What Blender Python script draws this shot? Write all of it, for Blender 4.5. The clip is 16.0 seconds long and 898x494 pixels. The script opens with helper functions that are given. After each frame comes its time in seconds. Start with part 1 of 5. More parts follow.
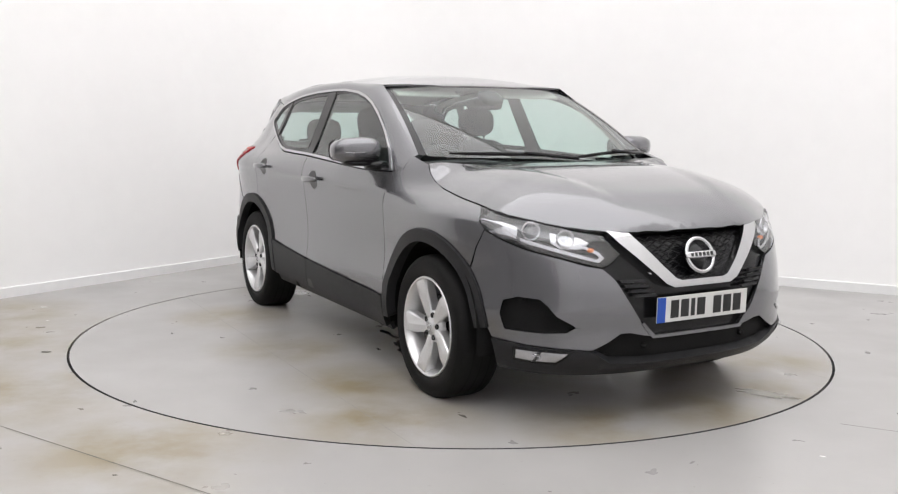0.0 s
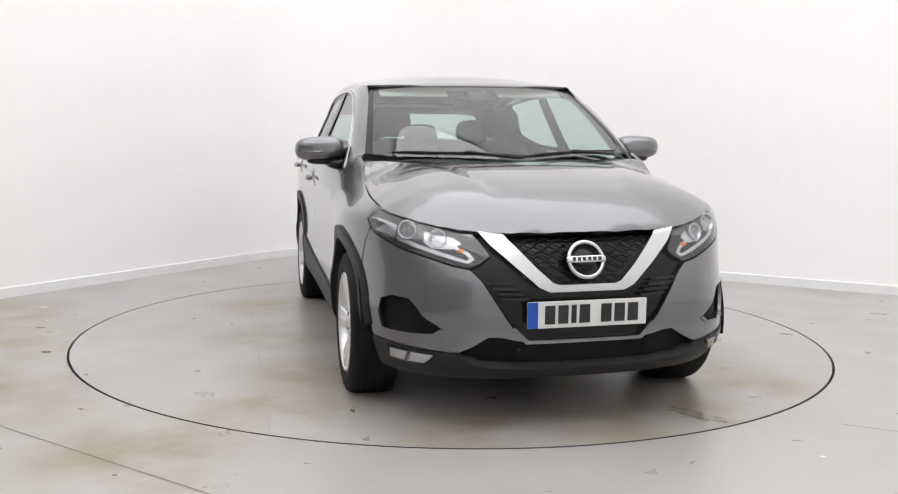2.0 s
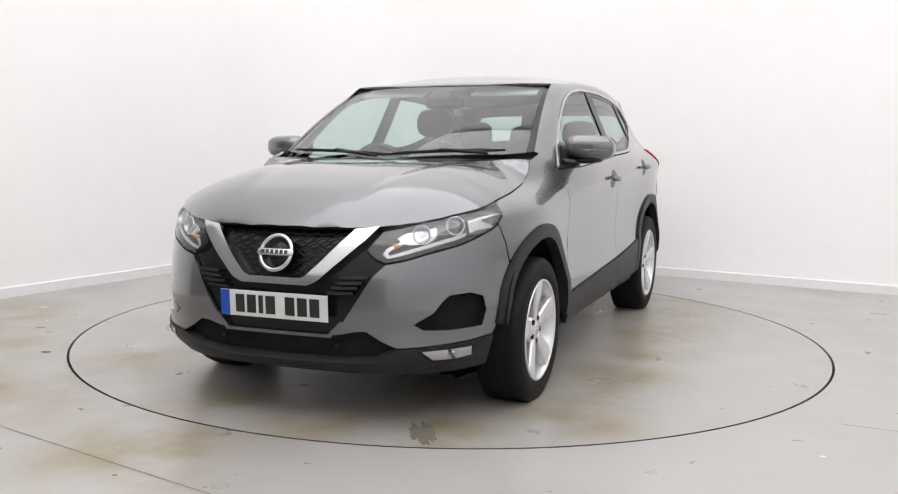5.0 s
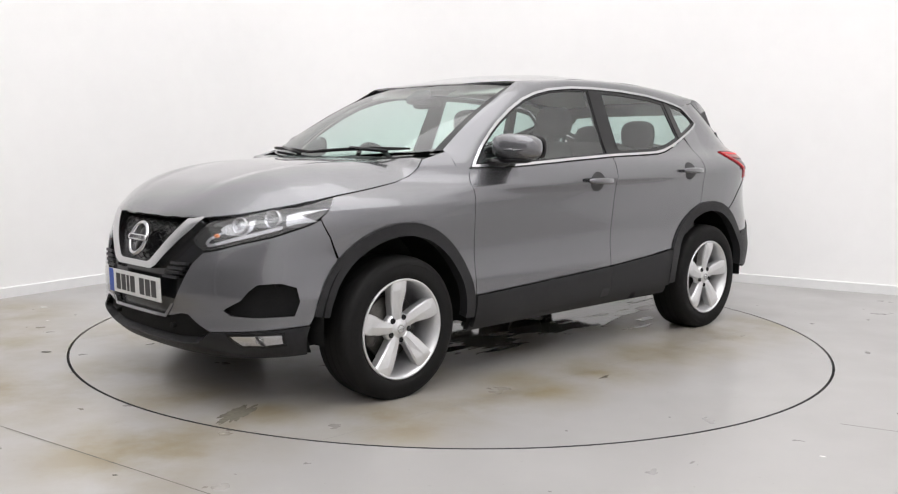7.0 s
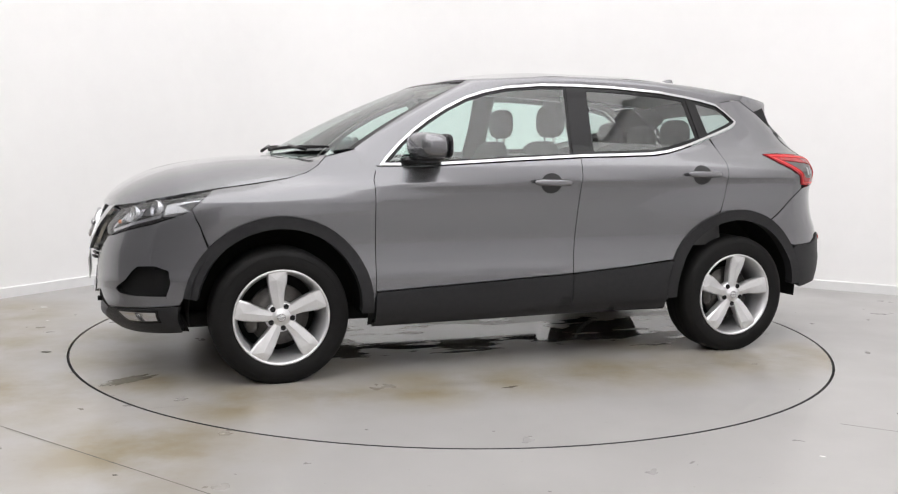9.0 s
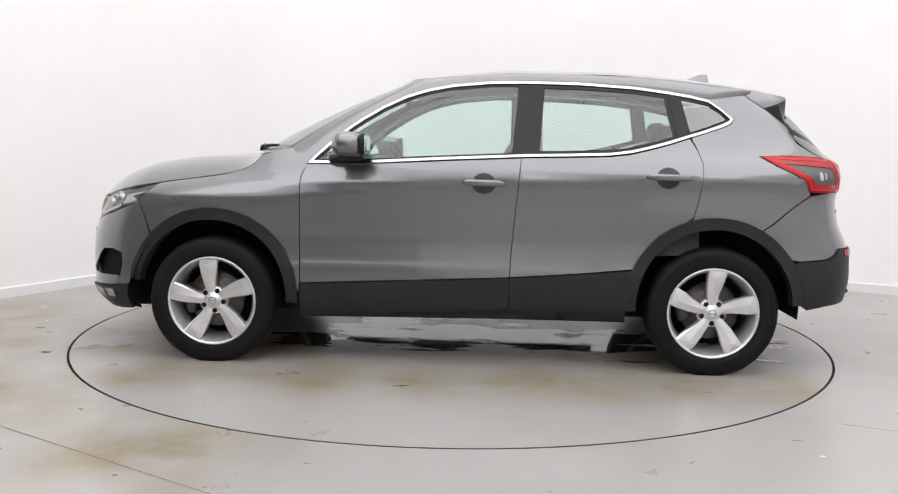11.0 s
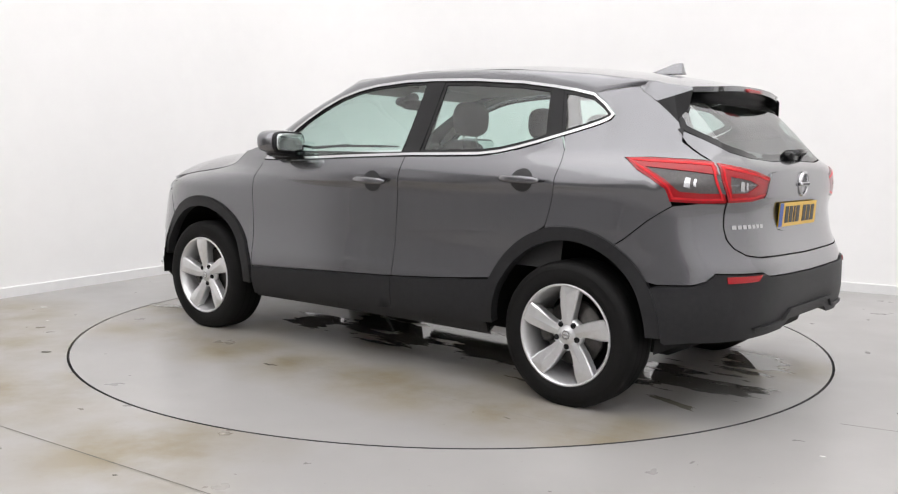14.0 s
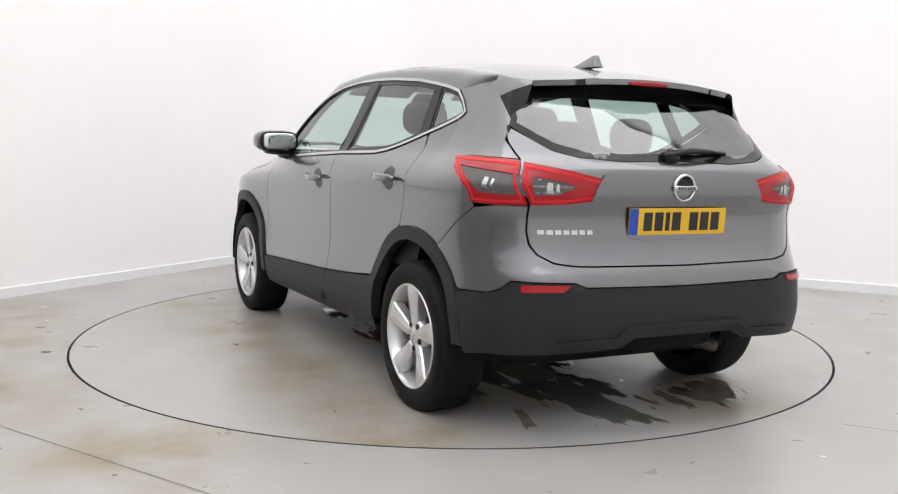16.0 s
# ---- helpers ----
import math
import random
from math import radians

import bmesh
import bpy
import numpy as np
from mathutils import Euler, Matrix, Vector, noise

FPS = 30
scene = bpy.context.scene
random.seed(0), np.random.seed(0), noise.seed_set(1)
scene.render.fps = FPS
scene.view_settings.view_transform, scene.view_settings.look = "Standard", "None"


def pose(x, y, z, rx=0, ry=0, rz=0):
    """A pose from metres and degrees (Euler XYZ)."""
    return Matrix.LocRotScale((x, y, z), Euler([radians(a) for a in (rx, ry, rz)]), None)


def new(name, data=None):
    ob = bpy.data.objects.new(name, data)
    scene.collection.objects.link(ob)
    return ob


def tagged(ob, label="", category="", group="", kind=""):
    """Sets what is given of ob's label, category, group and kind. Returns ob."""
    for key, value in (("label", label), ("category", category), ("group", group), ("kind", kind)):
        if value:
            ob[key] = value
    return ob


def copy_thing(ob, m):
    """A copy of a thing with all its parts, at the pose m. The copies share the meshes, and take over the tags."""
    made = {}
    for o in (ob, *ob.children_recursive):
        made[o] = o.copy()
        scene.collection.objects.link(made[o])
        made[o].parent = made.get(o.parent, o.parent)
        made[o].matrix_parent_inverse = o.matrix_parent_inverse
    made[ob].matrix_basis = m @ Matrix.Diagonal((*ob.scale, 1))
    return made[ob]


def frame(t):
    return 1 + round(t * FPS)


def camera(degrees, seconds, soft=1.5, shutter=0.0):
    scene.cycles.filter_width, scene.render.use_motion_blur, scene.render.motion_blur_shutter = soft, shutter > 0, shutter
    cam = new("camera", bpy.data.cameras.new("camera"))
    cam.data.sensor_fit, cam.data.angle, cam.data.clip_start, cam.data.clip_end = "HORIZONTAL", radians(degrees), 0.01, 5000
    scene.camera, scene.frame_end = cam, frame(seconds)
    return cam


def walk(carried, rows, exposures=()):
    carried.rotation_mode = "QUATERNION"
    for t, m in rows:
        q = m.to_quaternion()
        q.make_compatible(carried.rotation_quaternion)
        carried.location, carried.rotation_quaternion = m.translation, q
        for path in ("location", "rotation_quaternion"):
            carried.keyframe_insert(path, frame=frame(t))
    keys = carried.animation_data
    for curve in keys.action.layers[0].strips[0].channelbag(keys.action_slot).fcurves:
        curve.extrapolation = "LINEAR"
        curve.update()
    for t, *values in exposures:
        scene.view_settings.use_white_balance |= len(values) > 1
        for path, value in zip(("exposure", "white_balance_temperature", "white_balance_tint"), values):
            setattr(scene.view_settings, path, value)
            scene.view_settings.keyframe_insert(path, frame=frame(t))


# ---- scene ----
# ------------------------------------------------------------ camera
cam = camera(50.95, 16.0, soft=1.2)
CAM_POSE = pose(0, -5.861, 1.239, 0, 0, 0.195) @ pose(0, 0, 0, 90 - 6.858, 0, 0) @ pose(0, 0, 0, 0, 0, 0.937)
walk(cam, [(0, CAM_POSE), (16, CAM_POSE)])

# heading of the turntable in degrees, half second by half second
HEADING = [(0.0, -60.7), (0.5, -62.21), (1.0, -65.53), (1.5, -70.12), (2.0, -76.43), (2.5, -82.19), (3.0, -88.37),
           (3.5, -94.16), (4.0, -100.41), (4.5, -106.38), (5.0, -112.27), (5.5, -118.21), (6.0, -124.16), (6.5, -130.07),
           (7.0, -136.11), (7.5, -141.82), (8.0, -147.96), (8.5, -153.76), (9.0, -159.77), (9.5, -165.56), (10.0, -171.35),
           (10.5, -177.09), (11.0, -182.82), (11.5, -188.51), (12.0, -194.47), (12.5, -200.14), (13.0, -206.25), (13.5, -211.98),
           (14.0, -218.06), (14.5, -223.76), (15.0, -230.0), (15.5, -235.74), (16.0, -241.98)]
CAR_OFFSET = (-0.088, 0.069)   # the car's middle, from the turntable's axis
TABLE_R = 2.25

# ------------------------------------------------------------ light
world = bpy.data.worlds.new("world")
scene.world = world
world.use_nodes = True
world.node_tree.nodes["Background"].inputs[0].default_value = (0.9, 0.95, 1, 1)
world.node_tree.nodes["Background"].inputs[1].default_value = 0.3
scene.view_settings.exposure = 0.0


ROOM_H = 8.0

# ------------------------------------------------------------ materials


def material(name, base, rough=0.5, metal=0.0, spec=0.5, coat=0.0, noise_scale=0.0, vary=0.0, bump=0.0, bump_scale=0.0, emit=None, strength=0.0, coat_rough=0.03):
    """A principled material with colour varied by noise at two scales, and a fine relief."""
    m = bpy.data.materials.new(name)
    m.use_nodes = True
    nt = m.node_tree
    b = nt.nodes["Principled BSDF"]
    b.inputs["Base Color"].default_value = (*base, 1)
    b.inputs["Roughness"].default_value = rough
    b.inputs["Metallic"].default_value = metal
    b.inputs["Specular IOR Level"].default_value = spec
    b.inputs["Coat Weight"].default_value = coat
    b.inputs["Coat Roughness"].default_value = coat_rough
    if emit:
        b.inputs["Emission Color"].default_value = (*emit, 1)
        b.inputs["Emission Strength"].default_value = strength
    co = None
    if vary or bump:
        co = nt.nodes.new("ShaderNodeTexCoord")
    if vary:
        n1, n2 = nt.nodes.new("ShaderNodeTexNoise"), nt.nodes.new("ShaderNodeTexNoise")
        n1.inputs["Scale"].default_value, n2.inputs["Scale"].default_value = noise_scale, noise_scale * 9
        n1.inputs["Detail"].default_value = n2.inputs["Detail"].default_value = 4
        mix = nt.nodes.new("ShaderNodeMath")
        mix.operation = "ADD"
        ramp = nt.nodes.new("ShaderNodeMapRange")
        ramp.inputs["From Min"].default_value, ramp.inputs["From Max"].default_value = 0.7, 1.3
        ramp.inputs["To Min"].default_value, ramp.inputs["To Max"].default_value = 1 - vary, 1 + vary
        mul = nt.nodes.new("ShaderNodeVectorMath")
        mul.operation = "SCALE"
        mul.inputs[0].default_value = base
        for n in (n1, n2):
            nt.links.new(co.outputs["Object"], n.inputs["Vector"])
        nt.links.new(n1.outputs["Fac"], mix.inputs[0])
        nt.links.new(n2.outputs["Fac"], mix.inputs[1])
        nt.links.new(mix.outputs[0], ramp.inputs["Value"])
        nt.links.new(ramp.outputs[0], mul.inputs["Scale"])
        nt.links.new(mul.outputs[0], b.inputs["Base Color"])
    if bump:
        nb, bn = nt.nodes.new("ShaderNodeTexNoise"), nt.nodes.new("ShaderNodeBump")
        nb.inputs["Scale"].default_value = bump_scale
        bn.inputs["Strength"].default_value, bn.inputs["Distance"].default_value = bump, 0.002
        nt.links.new(co.outputs["Object"], nb.inputs["Vector"])
        nt.links.new(nb.outputs["Fac"], bn.inputs["Height"])
        nt.links.new(bn.outputs["Normal"], b.inputs["Normal"])
    return m


def floor_material(name, stains, wet=()):
    """Grey painted concrete: cloudy tone, ochre scuffs with soft edges, small specks, uneven sheen. stains: (x, y, radius) of the scuffed areas."""
    m = bpy.data.materials.new(name)
    m.use_nodes = True
    nt = m.node_tree
    b = nt.nodes["Principled BSDF"]
    N, L = nt.nodes.new, nt.links.new
    co = N("ShaderNodeTexCoord")

    def tex(scale, detail, rough=0.55):
        n = N("ShaderNodeTexNoise")
        n.inputs["Scale"].default_value, n.inputs["Detail"].default_value, n.inputs["Roughness"].default_value = scale, detail, rough
        L(co.outputs["Object"], n.inputs["Vector"])
        return n.outputs["Fac"]

    def rng(src, a, c, d, e):
        n = N("ShaderNodeMapRange")
        for k, val in zip(("From Min", "From Max", "To Min", "To Max"), (a, c, d, e)):
            n.inputs[k].default_value = val
        L(src, n.inputs["Value"])
        return n.outputs[0]

    def op(kind, p, q):
        n = N("ShaderNodeMath")
        n.operation = kind
        for i, val in enumerate((p, q)):
            if isinstance(val, (int, float)):
                n.inputs[i].default_value = val
            else:
                L(val, n.inputs[i])
        return n.outputs[0]

    def mixc(fac, p, q):
        n = N("ShaderNodeMix")
        n.data_type = "RGBA"
        L(fac, n.inputs["Factor"])
        for k, val in ((6, p), (7, q)):
            if isinstance(val, tuple):
                n.inputs[k].default_value = (*val, 1)
            else:
                L(val, n.inputs[k])
        return n.outputs[2]

    cloud = rng(tex(0.9, 3), 0.3, 0.7, 0, 1)
    base = mixc(cloud, (0.325, 0.316, 0.308), (0.375, 0.366, 0.358))

    def discs(spots):
        mask = None
        for x, y, r in spots:
            d = N("ShaderNodeVectorMath")
            d.operation = "DISTANCE"
            L(co.outputs["Object"], d.inputs[0])
            d.inputs[1].default_value = (x, y, 0)
            f = rng(d.outputs["Value"], r * 0.25, r, 1, 0)
            mask = f if mask is None else op("MAXIMUM", mask, f)
        return mask

    mask = discs(stains)
    streak = rng(tex(2.3, 7, 0.6), 0.34, 0.63, 0.08, 1)
    stain = op("MULTIPLY", mask, streak)
    col = mixc(stain, base, (0.235, 0.195, 0.12))
    scuff = rng(tex(14, 8, 0.7), 0.62, 0.78, 0, 0.22)
    col = mixc(op("MULTIPLY", scuff, mask), col, (0.42, 0.4, 0.36))
    rough = rng(tex(3.1, 4), 0.3, 0.7, 0.27, 0.36)
    if wet:
        # streaks of standing water: noise drawn out along one way, cut off sharply
        mp = N("ShaderNodeMapping")
        mp.inputs["Rotation"].default_value = (0, 0, 0.5)
        mp.inputs["Scale"].default_value = (1.5, 5.5, 1)
        L(co.outputs["Object"], mp.inputs["Vector"])
        streaks = N("ShaderNodeTexNoise")
        streaks.inputs["Scale"].default_value, streaks.inputs["Detail"].default_value, streaks.inputs["Roughness"].default_value = 1.3, 6, 0.55
        L(mp.outputs[0], streaks.inputs["Vector"])
        pool = rng(op("ADD", streaks.outputs["Fac"], op("MULTIPLY", discs(wet), 0.34)), 0.7, 0.73, 0, 1)
        col = mixc(op("MULTIPLY", pool, 0.7), col, (0.06, 0.056, 0.05))
        m_rough = N("ShaderNodeMix")
        m_rough.inputs[3].default_value = 0.05
        L(pool, m_rough.inputs[0])
        L(rough, m_rough.inputs[2])
        rough = m_rough.outputs[0]
    speck = rng(tex(38, 2), 0.72, 0.78, 0, 0.5)
    col = mixc(speck, col, (0.2, 0.19, 0.17))
    L(col, b.inputs["Base Color"])
    L(rough, b.inputs["Roughness"])
    b.inputs["Specular IOR Level"].default_value = 0.5
    bn = N("ShaderNodeBump")
    bn.inputs["Strength"].default_value, bn.inputs["Distance"].default_value = 0.03, 0.001
    L(tex(90, 3), bn.inputs["Height"])
    L(bn.outputs["Normal"], b.inputs["Normal"])
    return m


WALL_PAINT = material("wall_paint", (0.92, 0.915, 0.912), 0.6, noise_scale=0.7, vary=0.012, bump=0.1, bump_scale=60)
CEILING_PAINT = material("ceiling_paint", (0.8, 0.79, 0.76), 0.8, noise_scale=0.8, vary=0.02)
SKIRTING_PAINT = material("skirting_paint", (0.8, 0.8, 0.8), 0.6, noise_scale=2, vary=0.02)
FLOOR_MAT = floor_material("floor_paint", [(-2.8, -0.5, 1.1), (-2.1, -1.6, 0.9), (-1.2, -2.3, 0.7), (-3.0, 0.3, 0.7), (-3.2, -1.6, 1.2)])
BAND = [(x, 1.2, 0.5) for x in (-1.75, -1.3, -0.85, -0.4, 0.1, 0.6, 1.05, 1.5)] + [(1.9, 0.75, 0.55), (2.0, 0.2, 0.5), (2.0, -0.35, 0.5), (1.5, -1.15, 0.55), (0.9, -1.0, 0.5), (0.0, -1.1, 0.5), (-1.0, -1.1, 0.5), (-1.9, -0.4, 0.5), (0.0, 0.0, 1.0), (1.0, 0.3, 0.9), (-1.0, 0.3, 0.9)]
POOLS = [(0.85, 0.3, 0.4), (0.45, 0.15, 0.55), (0.0, 0.1, 0.65), (-0.45, 0.1, 0.65), (-0.95, 0.2, 0.6), (-1.4, 0.1, 0.5), (-1.85, 0.15, 0.3), (-1.75, -0.45, 0.35), (0.4, -0.35, 0.4)]
TABLE_MAT = floor_material("table_paint", BAND, POOLS)
LAMP_GLOW = material("lamp_glow", (0.9, 0.9, 0.9), 0.5, emit=(1.005, 0.99, 0.995), strength=2.0)
UNSEEN_CURTAIN = material("unseen_curtain_grey", (0.34, 0.34, 0.345), 0.9, noise_scale=3, vary=0.15, bump=0.3, bump_scale=300)
DARK_GAP = material("dark_gap", (0.012, 0.012, 0.013), 0.7, noise_scale=5, vary=0.2)

# ------------------------------------------------------------ building helpers


def mesh_of(name, bm, mat, smooth=True):
    data = bpy.data.meshes.new(name)
    bm.to_mesh(data)
    bm.free()
    data.materials.append(mat)
    if "skin_normal" in data.attributes:
        for p in data.polygons:
            p.use_smooth = True
        data.normals_split_custom_set_from_vertices([tuple(d.vector) for d in data.attributes["skin_normal"].data])
    elif smooth:
        for p in data.polygons:
            p.use_smooth = True
    return data


def part(name, bm, mat, parent=None, label="", smooth=True):
    ob = new(name, mesh_of(name, bm, mat, smooth))
    if parent:
        ob.parent = parent
    if label:
        ob["label"] = label
    return ob


def box(x0, y0, z0, x1, y1, z1, bevel=0.0, seg=2):
    bm = bmesh.new()
    bmesh.ops.create_cube(bm, size=1, matrix=Matrix.LocRotScale(((x0 + x1) / 2, (y0 + y1) / 2, (z0 + z1) / 2), None, (abs(x1 - x0), abs(y1 - y0), abs(z1 - z0))))
    if bevel:
        bmesh.ops.bevel(bm, geom=bm.edges[:], offset=bevel, segments=seg, affect="EDGES", profile=0.5)
    return bm


def lathe(profile, n=48, axis="y", closed=False):
    """Turn (radius, along) points about an axis; closed joins the last point to the first."""
    bm = bmesh.new()
    rings = []
    for i in range(n):
        a = 2 * math.pi * i / n
        ring = []
        for r, h in profile:
            c, s = r * math.cos(a), r * math.sin(a)
            ring.append(bm.verts.new((c, h, s) if axis == "y" else ((c, s, h) if axis == "z" else (h, c, s))))
        rings.append(ring)
    m = len(profile)
    for i in range(n):
        p, q = rings[i], rings[(i + 1) % n]
        for j in range(m if closed else m - 1):
            bm.faces.new((p[j], p[(j + 1) % m], q[(j + 1) % m], q[j]))
    bmesh.ops.recalc_face_normals(bm, faces=bm.faces[:])
    return bm


# ------------------------------------------------------------ the room
CORNER = Vector((-1.245, 4.159))
DIR_L, DIR_R = Vector((-0.521, -0.853)), Vector((0.891, -0.455))


def room_line(inset, radius=1.3, n=64):
    """The foot of the walls, from one end round the soft corner to the other, moved in by inset."""
    nl, nr = Vector((-DIR_L.y, DIR_L.x)), Vector((DIR_R.y, -DIR_R.x))
    if nl.dot(DIR_R) < 0:
        nl = -nl
    if nr.dot(DIR_L) < 0:
        nr = -nr
    cosang = DIR_L.dot(DIR_R)
    half = math.acos(cosang) / 2
    c = CORNER + (DIR_L + DIR_R).normalized() * (inset / math.sin(half))
    rad = radius - inset
    back = rad / math.tan(half)
    p0, p1 = c + DIR_L * back, c + DIR_R * back
    mid = c + (DIR_L + DIR_R).normalized() * (rad / math.sin(half))
    pts = [CORNER + DIR_L * 13.5 + nl * inset, ]
    a0 = math.atan2(*(p0 - mid).yx)
    a1 = math.atan2(*(p1 - mid).yx)
    d = (a1 - a0 + math.pi) % (2 * math.pi) - math.pi
    for i in range(n + 1):
        a = a0 + d * i / n
        pts.append(mid + Vector((math.cos(a), math.sin(a))) * rad)
    pts.append(CORNER + DIR_R * 11.5 + nr * inset)
    return pts


def extrude_line(line_a, line_b, z0, z1, round_top=0.0):
    """A wall between two plan lines of equal length."""
    bm = bmesh.new()
    cols = []
    for a, b in zip(line_a, line_b):
        cols.append([bm.verts.new((*p, z)) for p, z in ((a, z0), (a, z1 - round_top), (a.lerp(b, 0.35), z1), (b, z1), (b, z0))])
    for p, q in zip(cols, cols[1:]):
        for j in range(5):
            bm.faces.new((p[j], p[(j + 1) % 5], q[(j + 1) % 5], q[j]))
    bm.faces.new(cols[0])
    bm.faces.new(cols[-1][::-1])
    bmesh.ops.recalc_face_normals(bm, faces=bm.faces[:])
    return bm


tagged(part("wall_studio", extrude_line(room_line(0), room_line(-0.15), 0, ROOM_H), WALL_PAINT, smooth=False), "plain white painted studio wall with a soft rounded corner", "wall", kind="structure")
tagged(part("baseboard", extrude_line(room_line(0.014), room_line(0.001), 0.0, 0.078, 0.006), SKIRTING_PAINT, smooth=False), "white painted skirting board along the wall", "skirting board", kind="structure")

END_L, END_R = CORNER + DIR_L * 13.5, CORNER + DIR_R * 11.5
SOUTH = END_L + DIR_R * 11.5
tagged(part("wall_south", extrude_line([END_L, SOUTH], [END_L + DIR_L * 0.15, SOUTH + DIR_L * 0.15], 0, ROOM_H), WALL_PAINT, smooth=False), "plain white painted studio wall", "wall", kind="structure")
tagged(part("wall_east", extrude_line([SOUTH, END_R], [SOUTH + DIR_R * 0.15, END_R + DIR_R * 0.15], 0, ROOM_H), WALL_PAINT, smooth=False), "plain white painted studio wall", "wall", kind="structure")


def plan_sheet(z, hole=0.0):
    bm = bmesh.new()
    outer = [CORNER - (DIR_L + DIR_R) * 0.3, END_L + (DIR_L - DIR_R) * 0.3, SOUTH + (DIR_L + DIR_R) * 0.3, END_R + (DIR_R - DIR_L) * 0.3]
    if not hole:
        bm.faces.new([bm.verts.new((*p, z)) for p in outer])
        return bm
    n = 128
    ring = [bm.verts.new((hole * math.cos(2 * math.pi * i / n), hole * math.sin(2 * math.pi * i / n), z)) for i in range(n)]
    edge = []
    for i in range(n):
        d = Vector((math.cos(2 * math.pi * i / n), math.sin(2 * math.pi * i / n)))
        far = 1e9
        for a, b in zip(outer, outer[1:] + outer[:1]):
            e = b - a
            den = d.x * e.y - d.y * e.x
            if abs(den) > 1e-9:
                t = (a.x * e.y - a.y * e.x) / den
                if t > 0:
                    far = min(far, t)
        edge.append(bm.verts.new((*(d * far), z)))
    for i in range(n):
        bm.faces.new((ring[i], edge[i], edge[(i + 1) % n], ring[(i + 1) % n]))
    low = [bm.verts.new((v.co.x, v.co.y, z - 0.03)) for v in ring]
    for i in range(n):
        bm.faces.new((ring[(i + 1) % n], low[(i + 1) % n], low[i], ring[i]))
    return bm


tagged(part("floor", plan_sheet(0, TABLE_R + 0.006), FLOOR_MAT, smooth=False), "grey painted concrete floor with ochre scuffs", "floor", kind="structure")
tagged(part("sub_floor", plan_sheet(-0.03), DARK_GAP, smooth=False), "dark gap below the turntable edge", "floor", kind="structure")
tagged(part("ceiling", plan_sheet(ROOM_H), CEILING_PAINT, smooth=False), "off-white painted ceiling", "ceiling", kind="structure")

# saw-cut joints and a few flecks on the floor


def joint_strip(a, b, w):
    a, b = Vector(a), Vector(b)
    n = Vector((-(b - a).y, (b - a).x)).normalized() * w / 2
    bm = bmesh.new()
    bm.faces.new([bm.verts.new((p.x, p.y, 0.0012)) for p in (a - n, b - n, b + n, a + n)])
    return bm


JOINT = material("joint_filler", (0.15, 0.14, 0.125), 0.6, noise_scale=12, vary=0.4)
FLECK_WHITE = material("white_fleck", (0.75, 0.75, 0.73), 0.6, noise_scale=60, vary=0.1)
for a, b in (((-2.9, -1.383), (0.4, -3.568)), ((1.72, -1.833), (4.4, -3.1)), ((-4.2, -0.4), (-2.35, -1.7))):
    tagged(part("floor_joint", joint_strip(a, b, 0.006), JOINT, smooth=False), "thin dark joint in the concrete floor", "floor joint", kind="structure")


def fleck(x, y, size, mat, label):
    bm = bmesh.new()
    bmesh.ops.create_icosphere(bm, subdivisions=2, radius=size)
    for v in bm.verts:
        k = 1 + 0.5 * noise.noise(v.co * 40 + Vector((x, y, 0)))
        v.co = Vector((v.co.x * k * 1.5, v.co.y * k, (v.co.z + size) * 0.12))
    ob = tagged(part("paint_fleck", bm, mat), label, "debris", "flecks on the floor")
    ob.location = (x, y, 0)


for x, y, size in ((-2.819, 0.545, 0.016), (1.472, -2.266, 0.008), (-2.6, 0.1, 0.008)):
    fleck(x, y, size, FLECK_WHITE, "small white paint fleck on the floor")
for x, y, size in ((-2.24, -0.753, 0.018), (-2.5, 0.3, 0.008), (-2.75, -0.6, 0.01), (2.9, 0.6, 0.009), (-1.2, -2.6, 0.007)):
    fleck(x, y, size, JOINT, "small dark grit fleck on the floor")

# large luminous stretch panels over the whole ceiling, unseen, added as the overhead light
for i in range(3):
    for j in range(4):
        at = CORNER + DIR_R * (1.95 + 3.75 * i) + DIR_L * (1.8 + 3.35 * j)
        unseen_ceiling_lamp = tagged(new("unseen_ceiling_light"), "large white luminous stretch ceiling panel, unseen, added as overhead light", "ceiling light", "ceiling lights")
        unseen_ceiling_lamp.matrix_basis = pose(at.x, at.y, ROOM_H, 0, 0, math.degrees(math.atan2(DIR_R.y, DIR_R.x)))
        part("frame", box(-1.872, -1.672, -0.05, 1.872, 1.672, -0.004, 0.006), SKIRTING_PAINT, unseen_ceiling_lamp)
        part("diffuser", box(-1.868, -1.668, -0.062, 1.868, 1.668, -0.051), LAMP_GLOW, unseen_ceiling_lamp, smooth=False)
# a heavy grey curtain along the wall beside and behind the camera, in folds; unseen, added to darken the car's
# reflections


